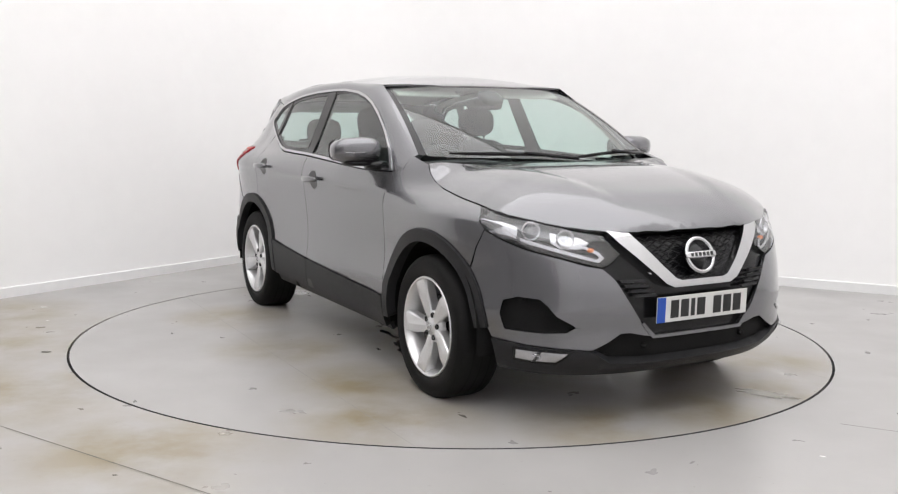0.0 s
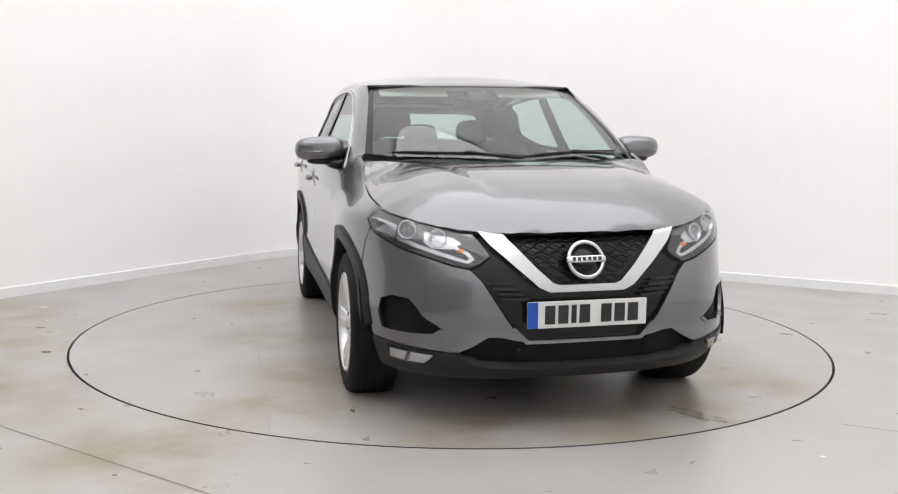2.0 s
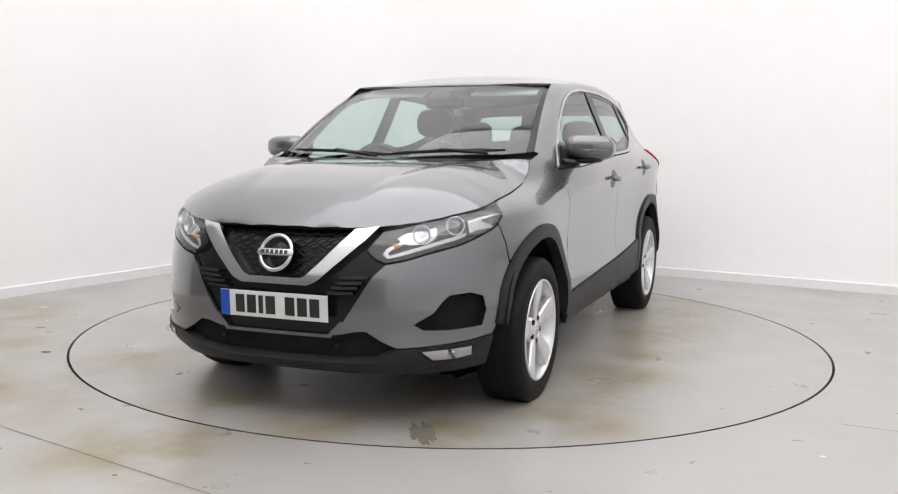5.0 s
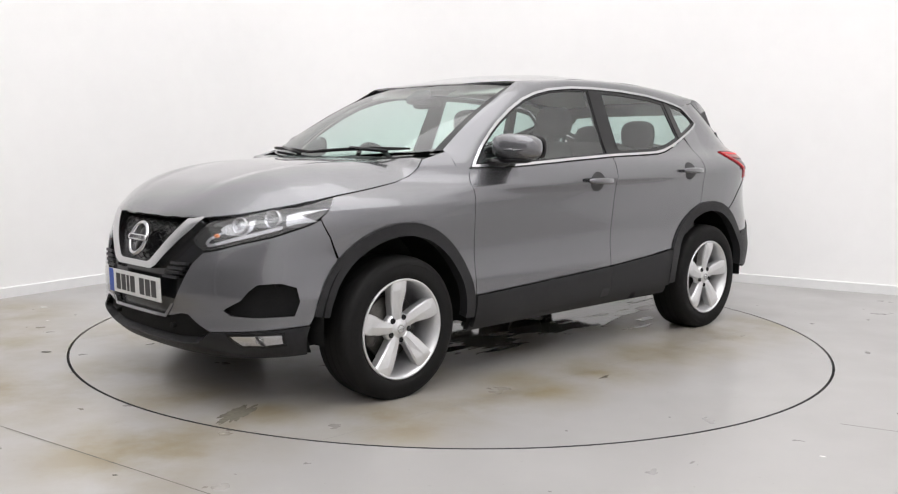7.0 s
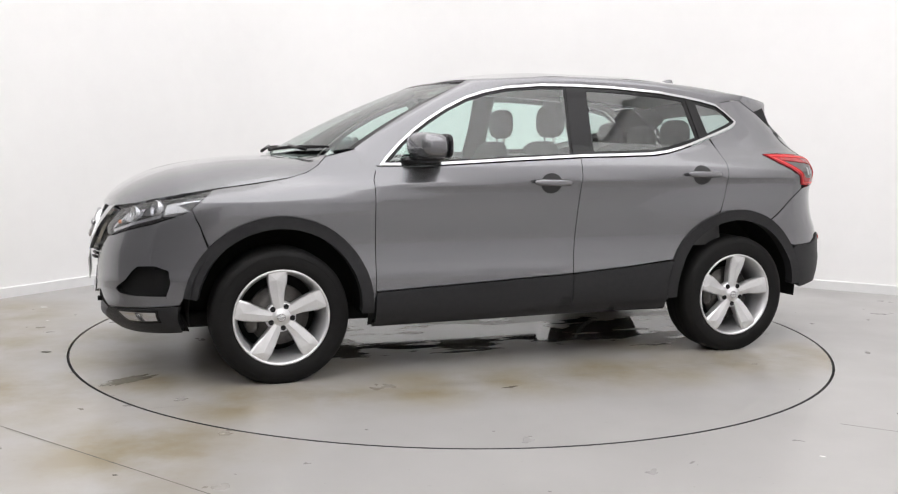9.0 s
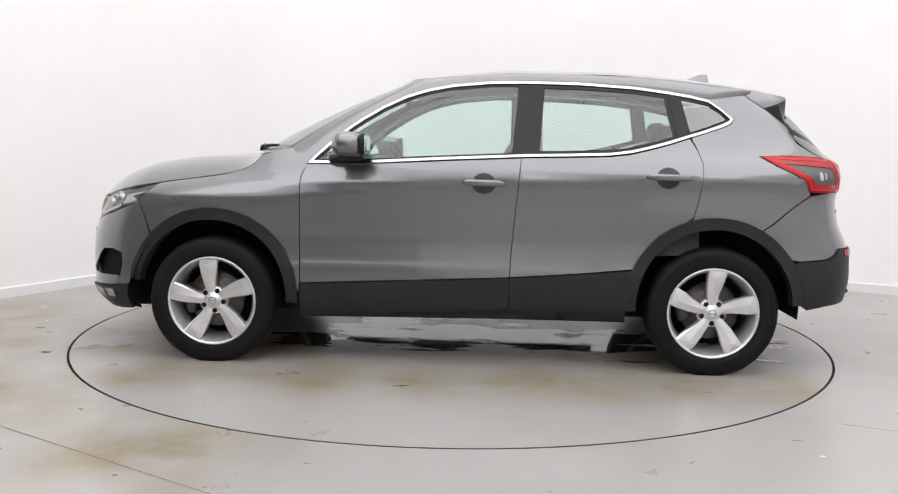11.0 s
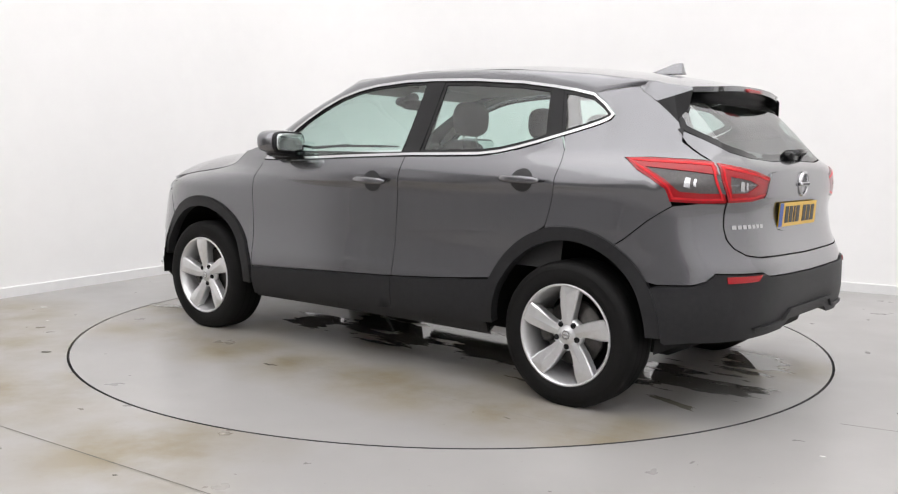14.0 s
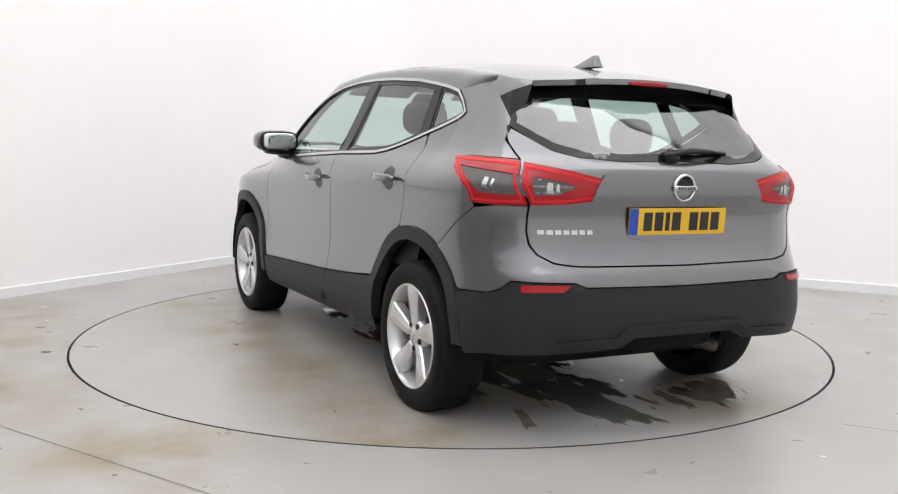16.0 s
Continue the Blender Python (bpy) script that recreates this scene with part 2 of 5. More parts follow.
def curtain(a, b, z1, fold=0.16, depth=0.05):
    """A hanging cloth between two plan points, waved along its length."""
    bm = bmesh.new()
    n = int((b - a).length / fold) * 4
    d = (b - a).normalized()
    side = Vector((-d.y, d.x))
    rows = []
    for i in range(n + 1):
        p = a.lerp(b, i / n) + side * (depth * math.sin(i * math.pi / 2 + 0.4 * math.sin(i * 0.37)))
        rows.append([bm.verts.new((p.x, p.y, z)) for z in (0.02, z1)])
    for p, q in zip(rows, rows[1:]):
        bm.faces.new((p[0], q[0], q[1], p[1]))
    return bm


for a, b in ((CORNER + DIR_L * 6.2 + DIR_R * 0.25, END_L + DIR_R * 0.25 - DIR_L * 0.3), (END_L + DIR_R * 0.4 - DIR_L * 0.25, END_L + DIR_R * 7.5 - DIR_L * 0.25)):
    tagged(part("curtain", curtain(a, b, 3.1), UNSEEN_CURTAIN), "unseen heavy grey curtain in folds, added to darken the car's reflections", "curtain", "studio curtains")

# ------------------------------------------------------------ the turntable
turntable = tagged(new("turntable"), "round grey painted turntable flush with the floor", "turntable")
part("deck", lathe([(0.0, -0.002), (0.0, 0.0), (TABLE_R - 0.009, 0.0)], 160, "z"), TABLE_MAT, turntable, smooth=False)
part("deck_edge", lathe([(TABLE_R - 0.009, 0.0), (TABLE_R - 0.006, -0.003), (TABLE_R - 0.006, -0.025)], 160, "z"), DARK_GAP, turntable, "dark metal edge of the deck")
SEAM = material("deck_seam_filler", (0.27, 0.262, 0.25), 0.4, noise_scale=9, vary=0.2)
WET = material("wet_paint", (0.13, 0.125, 0.115), 0.06, noise_scale=5, vary=0.2)
WET_FILM = material("damp_paint", (0.2, 0.185, 0.15), 0.1, noise_scale=6, vary=0.25)


def puddle(x, y, lx, ly, turn, seed, ragged=0.28):
    """A thin film of water with a ragged, streaky outline."""
    bm = bmesh.new()
    n = 90
    mid = bm.verts.new((x, y, 0.0022))
    ring = []
    for i in range(n):
        a = 2 * math.pi * i / n
        k = 1 + ragged * noise.noise((3.2 * math.cos(a) * lx + seed, 3.2 * math.sin(a), seed)) + ragged * 0.7 * noise.noise((9 * math.cos(a) * lx, 9 * math.sin(a) + seed, 2.0)) + ragged * 0.5 * noise.noise((23 * math.cos(a) * lx, 20 * math.sin(a) + seed, 5.0))
        px, py = lx * k * math.cos(a), ly * k * math.sin(a)
        c, d = math.cos(radians(turn)), math.sin(radians(turn))
        ring.append(bm.verts.new((x + px * c - py * d, y + px * d + py * c, 0.002)))
    for i in range(n):
        bm.faces.new((mid, ring[i], ring[(i + 1) % n]))
    return bm


for x, y, lx, ly, turn, mat in ((-1.9, 0.09, 0.16, 0.05, 10, WET), (-1.78, 0.57, 0.14, 0.035, -20, WET_FILM), (1.95, 0.68, 0.14, 0.05, 30, WET_FILM), (-1.3, 0.56, 0.09, 0.03, 5, WET_FILM)):
    part("wet_patch", puddle(x, y, lx, ly, turn, x * 7.3 + y, 0.5), mat, turntable, "shallow ragged patch of water", smooth=False)
# seams between the deck's plates
for y in (1.21, -1.21):
    half = math.sqrt((TABLE_R - 0.02) ** 2 - y * y)
    part("deck_seam", joint_strip((-half, y), (half, y), 0.0035), SEAM, turntable, "thin seam between the deck plates", smooth=False)

# ------------------------------------------------------------ car materials
PAINT = material("grey_metallic_paint", (0.17, 0.17, 0.181), 0.27, 0.88, coat=1.0, noise_scale=900, vary=0.12, coat_rough=0.04)
CLAD = material("black_textured_plastic", (0.02, 0.02, 0.0215), 0.46, spec=0.22, noise_scale=40, vary=0.15, bump=0.25, bump_scale=900)
GLOSS_BLACK = material("gloss_black_plastic", (0.006, 0.006, 0.007), 0.2, spec=0.3, noise_scale=20, vary=0.1)
CHROME = material("chrome", (0.55, 0.55, 0.56), 0.14, 1.0, noise_scale=30, vary=0.03)
MIRROR = material("mirror_glass", (0.6, 0.66, 0.64), 0.03, 1.0, noise_scale=3, vary=0.02)
SATIN = material("satin_silver_trim", (0.75, 0.75, 0.76), 0.22, 1.0, noise_scale=30, vary=0.03)
ALLOY = material("silver_alloy", (0.66, 0.66, 0.67), 0.3, 0.65, coat=0.6, noise_scale=60, vary=0.04)
ALLOY_DARK = material("brake_dark_steel", (0.1, 0.095, 0.09), 0.45, 0.8, noise_scale=40, vary=0.3)
RUBBER = material("tyre_rubber", (0.006, 0.0058, 0.0058), 0.65, spec=0.2, noise_scale=25, vary=0.25, bump=0.2, bump_scale=400)
FABRIC = material("dark_seat_cloth", (0.022, 0.022, 0.024), 0.9, noise_scale=60, vary=0.25, bump=0.3, bump_scale=700)
DASH = material("dark_dash_plastic", (0.02, 0.02, 0.021), 0.6, noise_scale=60, vary=0.15, bump=0.2, bump_scale=600)
LINER = material("light_headliner_cloth", (0.5, 0.48, 0.44), 0.9, noise_scale=50, vary=0.06)
UNDER = material("dark_underbody", (0.006, 0.006, 0.006), 0.8, spec=0.2, noise_scale=12, vary=0.3)
PLATE_WHITE = material("white_plate", (0.6, 0.6, 0.585), 0.3, noise_scale=30, vary=0.02)
PLATE_YELLOW = material("yellow_plate", (0.68, 0.41, 0.015), 0.3, noise_scale=30, vary=0.02)
PLATE_INK = material("black_plate_ink", (0.01, 0.01, 0.01), 0.4, noise_scale=30, vary=0.1)
PLATE_BLUE = material("blue_plate_band", (0.006, 0.06, 0.36), 0.35, noise_scale=30, vary=0.03)
RED_LENS = material("red_lens", (0.32, 0.003, 0.008), 0.2, spec=0.3, coat=0.3, noise_scale=90, vary=0.12)
RED_GUIDE = material("red_light_guide", (0.6, 0.012, 0.02), 0.3, spec=0.2, noise_scale=90, vary=0.08)
SMOKE_LENS = material("grey_lens", (0.1, 0.095, 0.095), 0.15, spec=0.25, coat=0.1, noise_scale=90, vary=0.2)
LAMP_BOWL = material("lamp_reflector", (0.5, 0.5, 0.52), 0.18, 0.95, noise_scale=120, vary=0.15)
DARK_AND_BOWL_SHADE = material("dark_parts_and_bowl_shade", (0.025, 0.025, 0.027), 0.3, 0.2, noise_scale=60, vary=0.2)
LAMP_SILVER = material("lamp_silver", (0.13, 0.13, 0.135), 0.28, 0.6, noise_scale=60, vary=0.2)
AMBER = material("amber_bulb", (0.7, 0.2, 0.05), 0.2, noise_scale=60, vary=0.1)


def glass_material(name, tint, sheen=0.1):
    """A thin pane: tinted see-through, with a mirror sheen that grows at grazing angles."""
    m = bpy.data.materials.new(name)
    m.use_nodes = True
    nt = m.node_tree
    nt.nodes.remove(nt.nodes["Principled BSDF"])

    t, g = nt.nodes.new("ShaderNodeBsdfTransparent"), nt.nodes.new("ShaderNodeBsdfGlossy")
    x, f, p, q = (nt.nodes.new(k) for k in ("ShaderNodeMixShader", "ShaderNodeLayerWeight", "ShaderNodeMath", "ShaderNodeMapRange"))
    t.inputs["Color"].default_value = (*tint, 1)
    g.inputs["Roughness"].default_value = 0.01
    f.inputs["Blend"].default_value = 0.5
    p.operation, p.inputs[1].default_value = "POWER", 4.0
    q.inputs["To Min"].default_value, q.inputs["To Max"].default_value = sheen, 0.9
    nt.links.new(f.outputs["Facing"], p.inputs[0])
    nt.links.new(p.outputs[0], q.inputs["Value"])
    nt.links.new(q.outputs[0], x.inputs[0])
    nt.links.new(t.outputs[0], x.inputs[1])
    nt.links.new(g.outputs[0], x.inputs[2])
    nt.links.new(x.outputs[0], nt.nodes["Material Output"].inputs["Surface"])
    return m


GLASS = glass_material("green_tinted_glass", (0.76, 0.89, 0.85))
GLASS_DARK = glass_material("rear_tinted_glass", (0.66, 0.78, 0.75), 0.2)
LENS = glass_material("clear_lens", (0.93, 0.94, 0.95))

# ------------------------------------------------------------ the car's surface


def curve(points):
    """A smooth monotone curve through (position, value) points."""
    xs = np.array([p[0] for p in points], float)
    ys = np.array([p[1] for p in points], float)
    d = np.diff(ys) / np.diff(xs)
    m = np.zeros_like(ys)
    m[0], m[-1] = d[0], d[-1]
    for i in range(1, len(ys) - 1):
        m[i] = 0 if d[i - 1] * d[i] <= 0 else 2 * d[i - 1] * d[i] / (d[i - 1] + d[i])

    def at(x):
        x = min(max(x, xs[0]), xs[-1])
        i = min(int(np.searchsorted(xs, x, side="right")) - 1, len(xs) - 2)
        h = xs[i + 1] - xs[i]
        t = (x - xs[i]) / h
        return float((2 * t ** 3 - 3 * t * t + 1) * ys[i] + (t ** 3 - 2 * t * t + t) * h * m[i] + (3 * t * t - 2 * t ** 3) * ys[i + 1] + (t ** 3 - t * t) * h * m[i + 1])
    return at


def smooth(t):
    t = min(max(t, 0.0), 1.0)
    return t * t * (3 - 2 * t)


NOSE = curve([(0.22, 2.09), (0.27, 2.15), (0.34, 2.19), (0.42, 2.185), (0.5, 2.19), (0.6, 2.185), (0.7, 2.16), (0.8, 2.115), (0.85, 2.075), (0.92, 1.98), (1.0, 1.9)])
TAIL = curve([(0.28, -2.05), (0.36, -2.10), (0.5, -2.125), (0.6, -2.125), (0.66, -2.115), (0.71, -2.09), (0.78, -2.06), (0.9, -2.04), (1.0, -2.055), (1.08, -2.05), (1.12, -2.02), (1.14, -1.99),
              (1.24, -1.905), (1.37, -1.775), (1.46, -1.66), (1.55, -1.55)])
FLANK = curve([(0.22, 0.845), (0.28, 0.875), (0.36, 0.893), (0.45, 0.898), (0.5, 0.897), (0.545, 0.889), (0.66, 0.881), (0.78, 0.889), (0.88, 0.898), (0.92, 0.908), (0.936, 0.904), (1.02, 0.878), (1.06, 0.862), (1.1, 0.844),
               (1.3, 0.752), (1.42, 0.698), (1.5, 0.662), (1.56, 0.61)])
X_FRONT, X_REAR, N_FRONT, N_REAR = 1.2, -1.2, 3.0, 4.7


def half_width(x, z):
    # the shoulder crease climbs towards the tail
    crease = (0.032 + 0.026 * (0.84 - min(x, 0.84))) * smooth((z - 0.68) / 0.2) * smooth((1.16 - z) / 0.13)
    y = FLANK(z - crease) + (0.02 if x > 0 else 0.013) * math.exp(-((abs(x) - 1.33) / 0.4) ** 2) * smooth((0.97 - z) / 0.17)
    if x > 0.2:
        y -= 0.05 * ((x - 0.2) / 0.6) ** 2 * smooth((z - 0.88) / 0.15)
    if x < -0.5:
        t = (-0.5 - x) / 0.9
        y -= 0.05 * (t * t if t < 1 else 1 + 0.5 * (t - 1)) * smooth((z - 0.95) / 0.3)
    return y


def arc_table(power, rx, ry):
    """Angle and length along a quarter of a superellipse, finely stepped at both ends."""
    t = np.linspace(0, 1, 140) ** (power / 2)
    a = np.unique(np.round(np.concatenate([np.arccos(t), np.arcsin(t)]), 9))
    x, y = rx * np.maximum(np.cos(a), 0) ** (2 / power), ry * np.maximum(np.sin(a), 0) ** (2 / power)
    return a, np.concatenate([[0], np.cumsum(np.hypot(np.diff(x), np.diff(y)))])


ARC_AF, ARC_F = arc_table(N_FRONT, 0.97, 0.9)
ARC_AR, ARC_R = arc_table(N_REAR, 0.88, 0.88)
S1 = float(ARC_F[-1])
S2 = S1 + X_FRONT - X_REAR
S3 = S2 + float(ARC_R[-1])


def shell(s, z):
    """A point of the car's left skin: s metres round from the middle of the nose (0) to the middle of the tail (S3), at height z."""
    if s <= S1:
        a = float(np.interp(s, ARC_F, ARC_AF))
        x = X_FRONT + (NOSE(z) - X_FRONT) * max(math.cos(a), 0) ** (2 / N_FRONT)
        return Vector((x, half_width(x, z) * max(math.sin(a), 0) ** (2 / N_FRONT), z))
    if s >= S2:
        a = float(np.interp(S3 - s, ARC_R, ARC_AR))
        x = X_REAR + (TAIL(z) - X_REAR) * max(math.cos(a), 0) ** (2 / N_REAR)
        return Vector((x, half_width(x, z) * max(math.sin(a), 0) ** (2 / N_REAR), z))
    x = X_FRONT - (s - S1)
    return Vector((x, half_width(x, z), z))


def solve(f, lo, hi, target):
    """Where the monotone f meets target between lo and hi."""
    up = f(hi) > f(lo)
    for _ in range(40):
        mid = (lo + hi) / 2
        if (f(mid) < target) == up:
            lo = mid
        else:
            hi = mid
    return (lo + hi) / 2


def S(x, z):
    """A place on the flank, by x and height."""
    return (solve(lambda s: shell(s, z).x, 0, S3, x), z)


def F(y, z):
    """A place on the nose, by y and height."""
    s = solve(lambda s: shell(s, z).y, 0, S1, abs(y))
    return (math.copysign(s, y), z)


def R(y, z):
    """A place on the tail, by y and height; s counts from the middle of the tail here."""
    s = solve(lambda s: shell(s, z).y, S2, S3, abs(y))
    return (math.copysign(S3 - s, y), z)


def RS(x, z):
    """A place on the flank, counted from the middle of the tail."""
    return (S3 - S(x, z)[0], z)


def skin_front(p):
    v = shell(abs(p[0]), p[1])
    return Vector((v.x, math.copysign(v.y, p[0]), v.z))


def skin_rear(p):
    v = shell(S3 - abs(p[0]), p[1])
    return Vector((v.x, math.copysign(v.y, p[0]), v.z))


CREST = curve([(-1.78, 1.472), (-1.5, 1.527), (-1.1, 1.574), (-0.7, 1.598), (-0.3, 1.599), (0.0, 1.58), (0.2, 1.544), (0.34, 1.511), (0.5, 1.43)])
BONNET = curve([(0.8, 1.11), (1.0, 1.109), (1.25, 1.105), (1.4, 1.097), (1.5, 1.089), (1.65, 1.067), (1.787, 1.038), (1.922, 0.995), (2.03, 0.935), (2.1, 0.875), (2.132, 0.832), (2.15, 0.808), (2.25, 0.73)])


# the bonnet's shut line on the wing, x and height
SHUT = [(1.63, 0.931), (1.55, 0.943), (1.42, 0.961), (1.27, 0.985), (1.175, 1.012), (1.115, 1.05), (1.075, 1.092)]
SHUT_XY = [tuple(shell(*S(x, z)).xy) for x, z in SHUT]
RIM_Y = curve([(0.9, 0.735), (0.98, 0.737)] + [(x, y) for x, y in SHUT_XY[::-1]] + [(1.75, 0.772), (1.862, 0.71), (1.99, 0.58), (2.078, 0.43), (2.113, 0.3), (2.128, 0.15), (2.14, 0.08)])
RIM_Z = curve([(0.9, 1.104), (0.98, 1.1)] + SHUT[::-1] + [(1.75, 0.911), (1.862, 0.888), (1.99, 0.855), (2.078, 0.836), (2.113, 0.83), (2.14, 0.826)])


def skin_bonnet(p):
    """High in the middle, rolling down to its rim, with a soft rib either side."""
    x, y = p
    top = BONNET(x)
    rib = 0.28 + 0.26 * (2.1 - x) / 1.1
    top -= 0.012 * smooth((rib - abs(y)) / 0.09 + 0.5) * smooth((x - 1.0) / 0.2) * smooth((2.1 - x) / 0.3)
    return Vector((x, y, top - (top - RIM_Z(x)) * min(abs(y) / RIM_Y(x), 1.05) ** 3.6))


def roof_edge(x):
    return 0.615 - 0.03 * smooth((-0.9 - x) / 0.9)


def skin_roof(p):
    x, y = p
    drop = 0.014 + 0.036 * smooth((0.36 - x) / 0.4)
    return Vector((x, y, CREST(x) - drop * (abs(y) / 0.61) ** 2.3))


def skin_screen(p):
    """The windscreen: v across from -1 to 1, u up from 0 to 1."""
    v, u = p
    c = Vector((1.24, 0, 1.100)).lerp(Vector((0.36, 0, 1.510)), u)
    e = Vector((0.918, 0.727, 1.134)).lerp(Vector((0.256, 0.603, 1.498)), u)
    k = abs(v) ** 2.2
    bulge = 0.022 * 4 * u * (1 - u)
    return Vector((c.x + (e.x - c.x) * k + bulge * 0.5, v * e.y, c.z + (e.z - c.z) * k + bulge * 0.85))


# ------------------------------------------------------------ panels


def inset(poly, d):
    """The outline moved inwards by d."""
    poly = [p for i, p in enumerate(poly) if (Vector(p) - Vector(poly[i - 1])).length > 0.009]
    n = len(poly)
    area = sum(poly[i][0] * poly[(i + 1) % n][1] - poly[(i + 1) % n][0] * poly[i][1] for i in range(n))
    sg = 1 if area > 0 else -1
    out = []
    for i in range(n):
        a, b, c = Vector(poly[i - 1]), Vector(poly[i]), Vector(poly[(i + 1) % n])
        e1, e2 = (b - a), (c - b)
        if e1.length < 1e-9 or e2.length < 1e-9:
            out.append(tuple(b))
            continue
        n1, n2 = Vector((-e1.y, e1.x)).normalized() * sg, Vector((-e2.y, e2.x)).normalized() * sg
        m = n1 + n2
        k = max(1 + n1.dot(n2), 0.35)
        out.append(tuple(b + m * (d / k)))
    return out


def dense(poly, step, closed=True):
    out = []
    n = len(poly)
    for i in range(n if closed else n - 1):
        a, b = Vector(poly[i]), Vector(poly[(i + 1) % n])
        k = max(1, int(math.ceil((b - a).length / step)))
        out += [tuple(a.lerp(b, j / k)) for j in range(k)]
    if not closed:
        out.append(tuple(poly[-1]))
    return out


def rounded(poly, rounds=1):
    """Cut the corners of an outline once or more."""
    for _ in range(rounds):
        out = []
        n = len(poly)
        for i in range(n):
            a, b = Vector(poly[i]), Vector(poly[(i + 1) % n])
            out += [tuple(a.lerp(b, 0.25)), tuple(a.lerp(b, 0.75))]
        poly = out
    return poly


def inside(p, poly):
    x, y = p
    c = False
    j = len(poly) - 1
    for i in range(len(poly)):
        xi, yi = poly[i]
        xj, yj = poly[j]
        if (yi > y) != (yj > y) and x < (xj - xi) * (y - yi) / (yj - yi) + xi:
            c = not c
        j = i
    return c


def clip(poly, a, b):
    """The part of an outline to the left of the line from a to b."""
    a, b = Vector(a), Vector(b)
    e = b - a
    side = lambda p: e.x * (p[1] - a.y) - e.y * (p[0] - a.x)
    out = []
    n = len(poly)
    for i in range(n):
        p, q = poly[i], poly[(i + 1) % n]
        sp, sq = side(p), side(q)
        if sp >= 0:
            out.append(p)
        if sp * sq < 0:
            t = sp / (sp - sq)
            out.append((p[0] + (q[0] - p[0]) * t, p[1] + (q[1] - p[1]) * t))
    return out


from mathutils.geometry import delaunay_2d_cdt


def panel(poly, skin, lift=0.0, depth=0.014, step=0.04, holes=(), mirror=False, scale=(1, 1), edge=0.0):
    """A sheet of the car: an outline in the skin's own plane, laid on the skin, lifted off it, with its rim turned in by depth."""
    rings = [dense(poly, step)] + [dense(h, step) for h in holes]
    pts, edges = [], []
    for ring in rings:
        k = len(pts)
        pts += [Vector((p[0] * scale[0], p[1] * scale[1])) for p in ring]
        edges += [(k + i, k + (i + 1) % len(ring)) for i in range(len(ring))]
    n_edge = len(pts)
    sc = [[(p[0] * scale[0], p[1] * scale[1]) for p in r] for r in rings]
    xs, ys = [p.x for p in pts], [p.y for p in pts]
    st = step * 0.9
    row = 0
    y = min(ys) + st / 2
    near = np.array([(p.x, p.y) for p in pts])
    while y < max(ys):
        x = min(xs) + (st / 2 if row % 2 else st)
        while x < max(xs):
            if inside((x, y), sc[0]) and not any(inside((x, y), h) for h in sc[1:]):
                if np.min(np.hypot(near[:, 0] - x, near[:, 1] - y)) > st * 0.45:
                    pts.append(Vector((x, y)))
            x += st
        y += st * 0.87
        row += 1
    vo, eo, fo = delaunay_2d_cdt(pts, edges, [], 0, 1e-6)[:3]
    bm = bmesh.new()
    layer = bm.verts.layers.float_vector.new("skin_normal")
    h = 2e-3

    def place(p, extra, normal=False):
        q = (p[0] / scale[0], p[1] / scale[1])
        c = skin(q)
        du = skin((q[0] + h, q[1])) - skin((q[0] - h, q[1]))
        dv = skin((q[0], q[1] + h)) - skin((q[0], q[1] - h))
        nrm = du.cross(dv)
        if nrm.length < 1e-12:
            nrm = Vector((0, 0, 1))
        nrm.normalize()
        if nrm.dot(c - Vector((0, 0, 0.75)) if abs(c.z) < 1.3 else Vector((c.x * 0.2, c.y, 1))) < 0:
            nrm = -nrm
        return nrm if normal else c + nrm * (lift + extra)

    top = [None] * len(vo)
    tris = []
    for f in fo:
        c = sum((vo[i] for i in f), Vector((0, 0))) / len(f)
        if inside(c, sc[0]) and not any(inside(c, g) for g in sc[1:]):
            tris.append(f)
    count = {}
    for f in tris:
        for i in range(len(f)):
            e = (f[i], f[(i + 1) % len(f)])
            count[e] = count.get(e, 0) + 1
    border = [e for e in count if (e[1], e[0]) not in count]
    rim = {i for e in border for i in e}
    used = {i for f in tris for i in f}
    for i in used:
        top[i] = bm.verts.new(place(vo[i], -edge if i in rim else 0))
        top[i][layer] = place(vo[i], 0, True)
    for f in tris:
        try:
            bm.faces.new([top[i] for i in f])
        except ValueError:
            pass
    if depth:
        low = {i: bm.verts.new(place(vo[i], -depth)) for i in rim}
        lip = {i: bm.verts.new(top[i].co) for i in rim}
        for a, b in border:
            bm.faces.new((lip[b], lip[a], low[a], low[b]))
    if mirror:
        for v in bm.verts:
            v.co.y = -v.co.y
            n = v[layer]
            v[layer] = (n[0], -n[1], n[2])
    bmesh.ops.recalc_face_normals(bm, faces=bm.faces[:])
    mean = sum((f.normal * f.calc_area() for f in bm.faces), Vector())
    mid = sum((v.co for v in bm.verts), Vector()) / len(bm.verts)
    if mean.dot(mid - Vector((0, 0, 0.75))) < 0:
        bmesh.ops.reverse_faces(bm, faces=bm.faces[:])
    # the sheet itself always faces along its skin normal
    for f in bm.faces:
        n = sum((Vector(v[layer]) for v in f.verts), Vector())
        if n.length > 0.1 and f.normal.dot(n) < 0:
            f.normal_flip()
    return bm


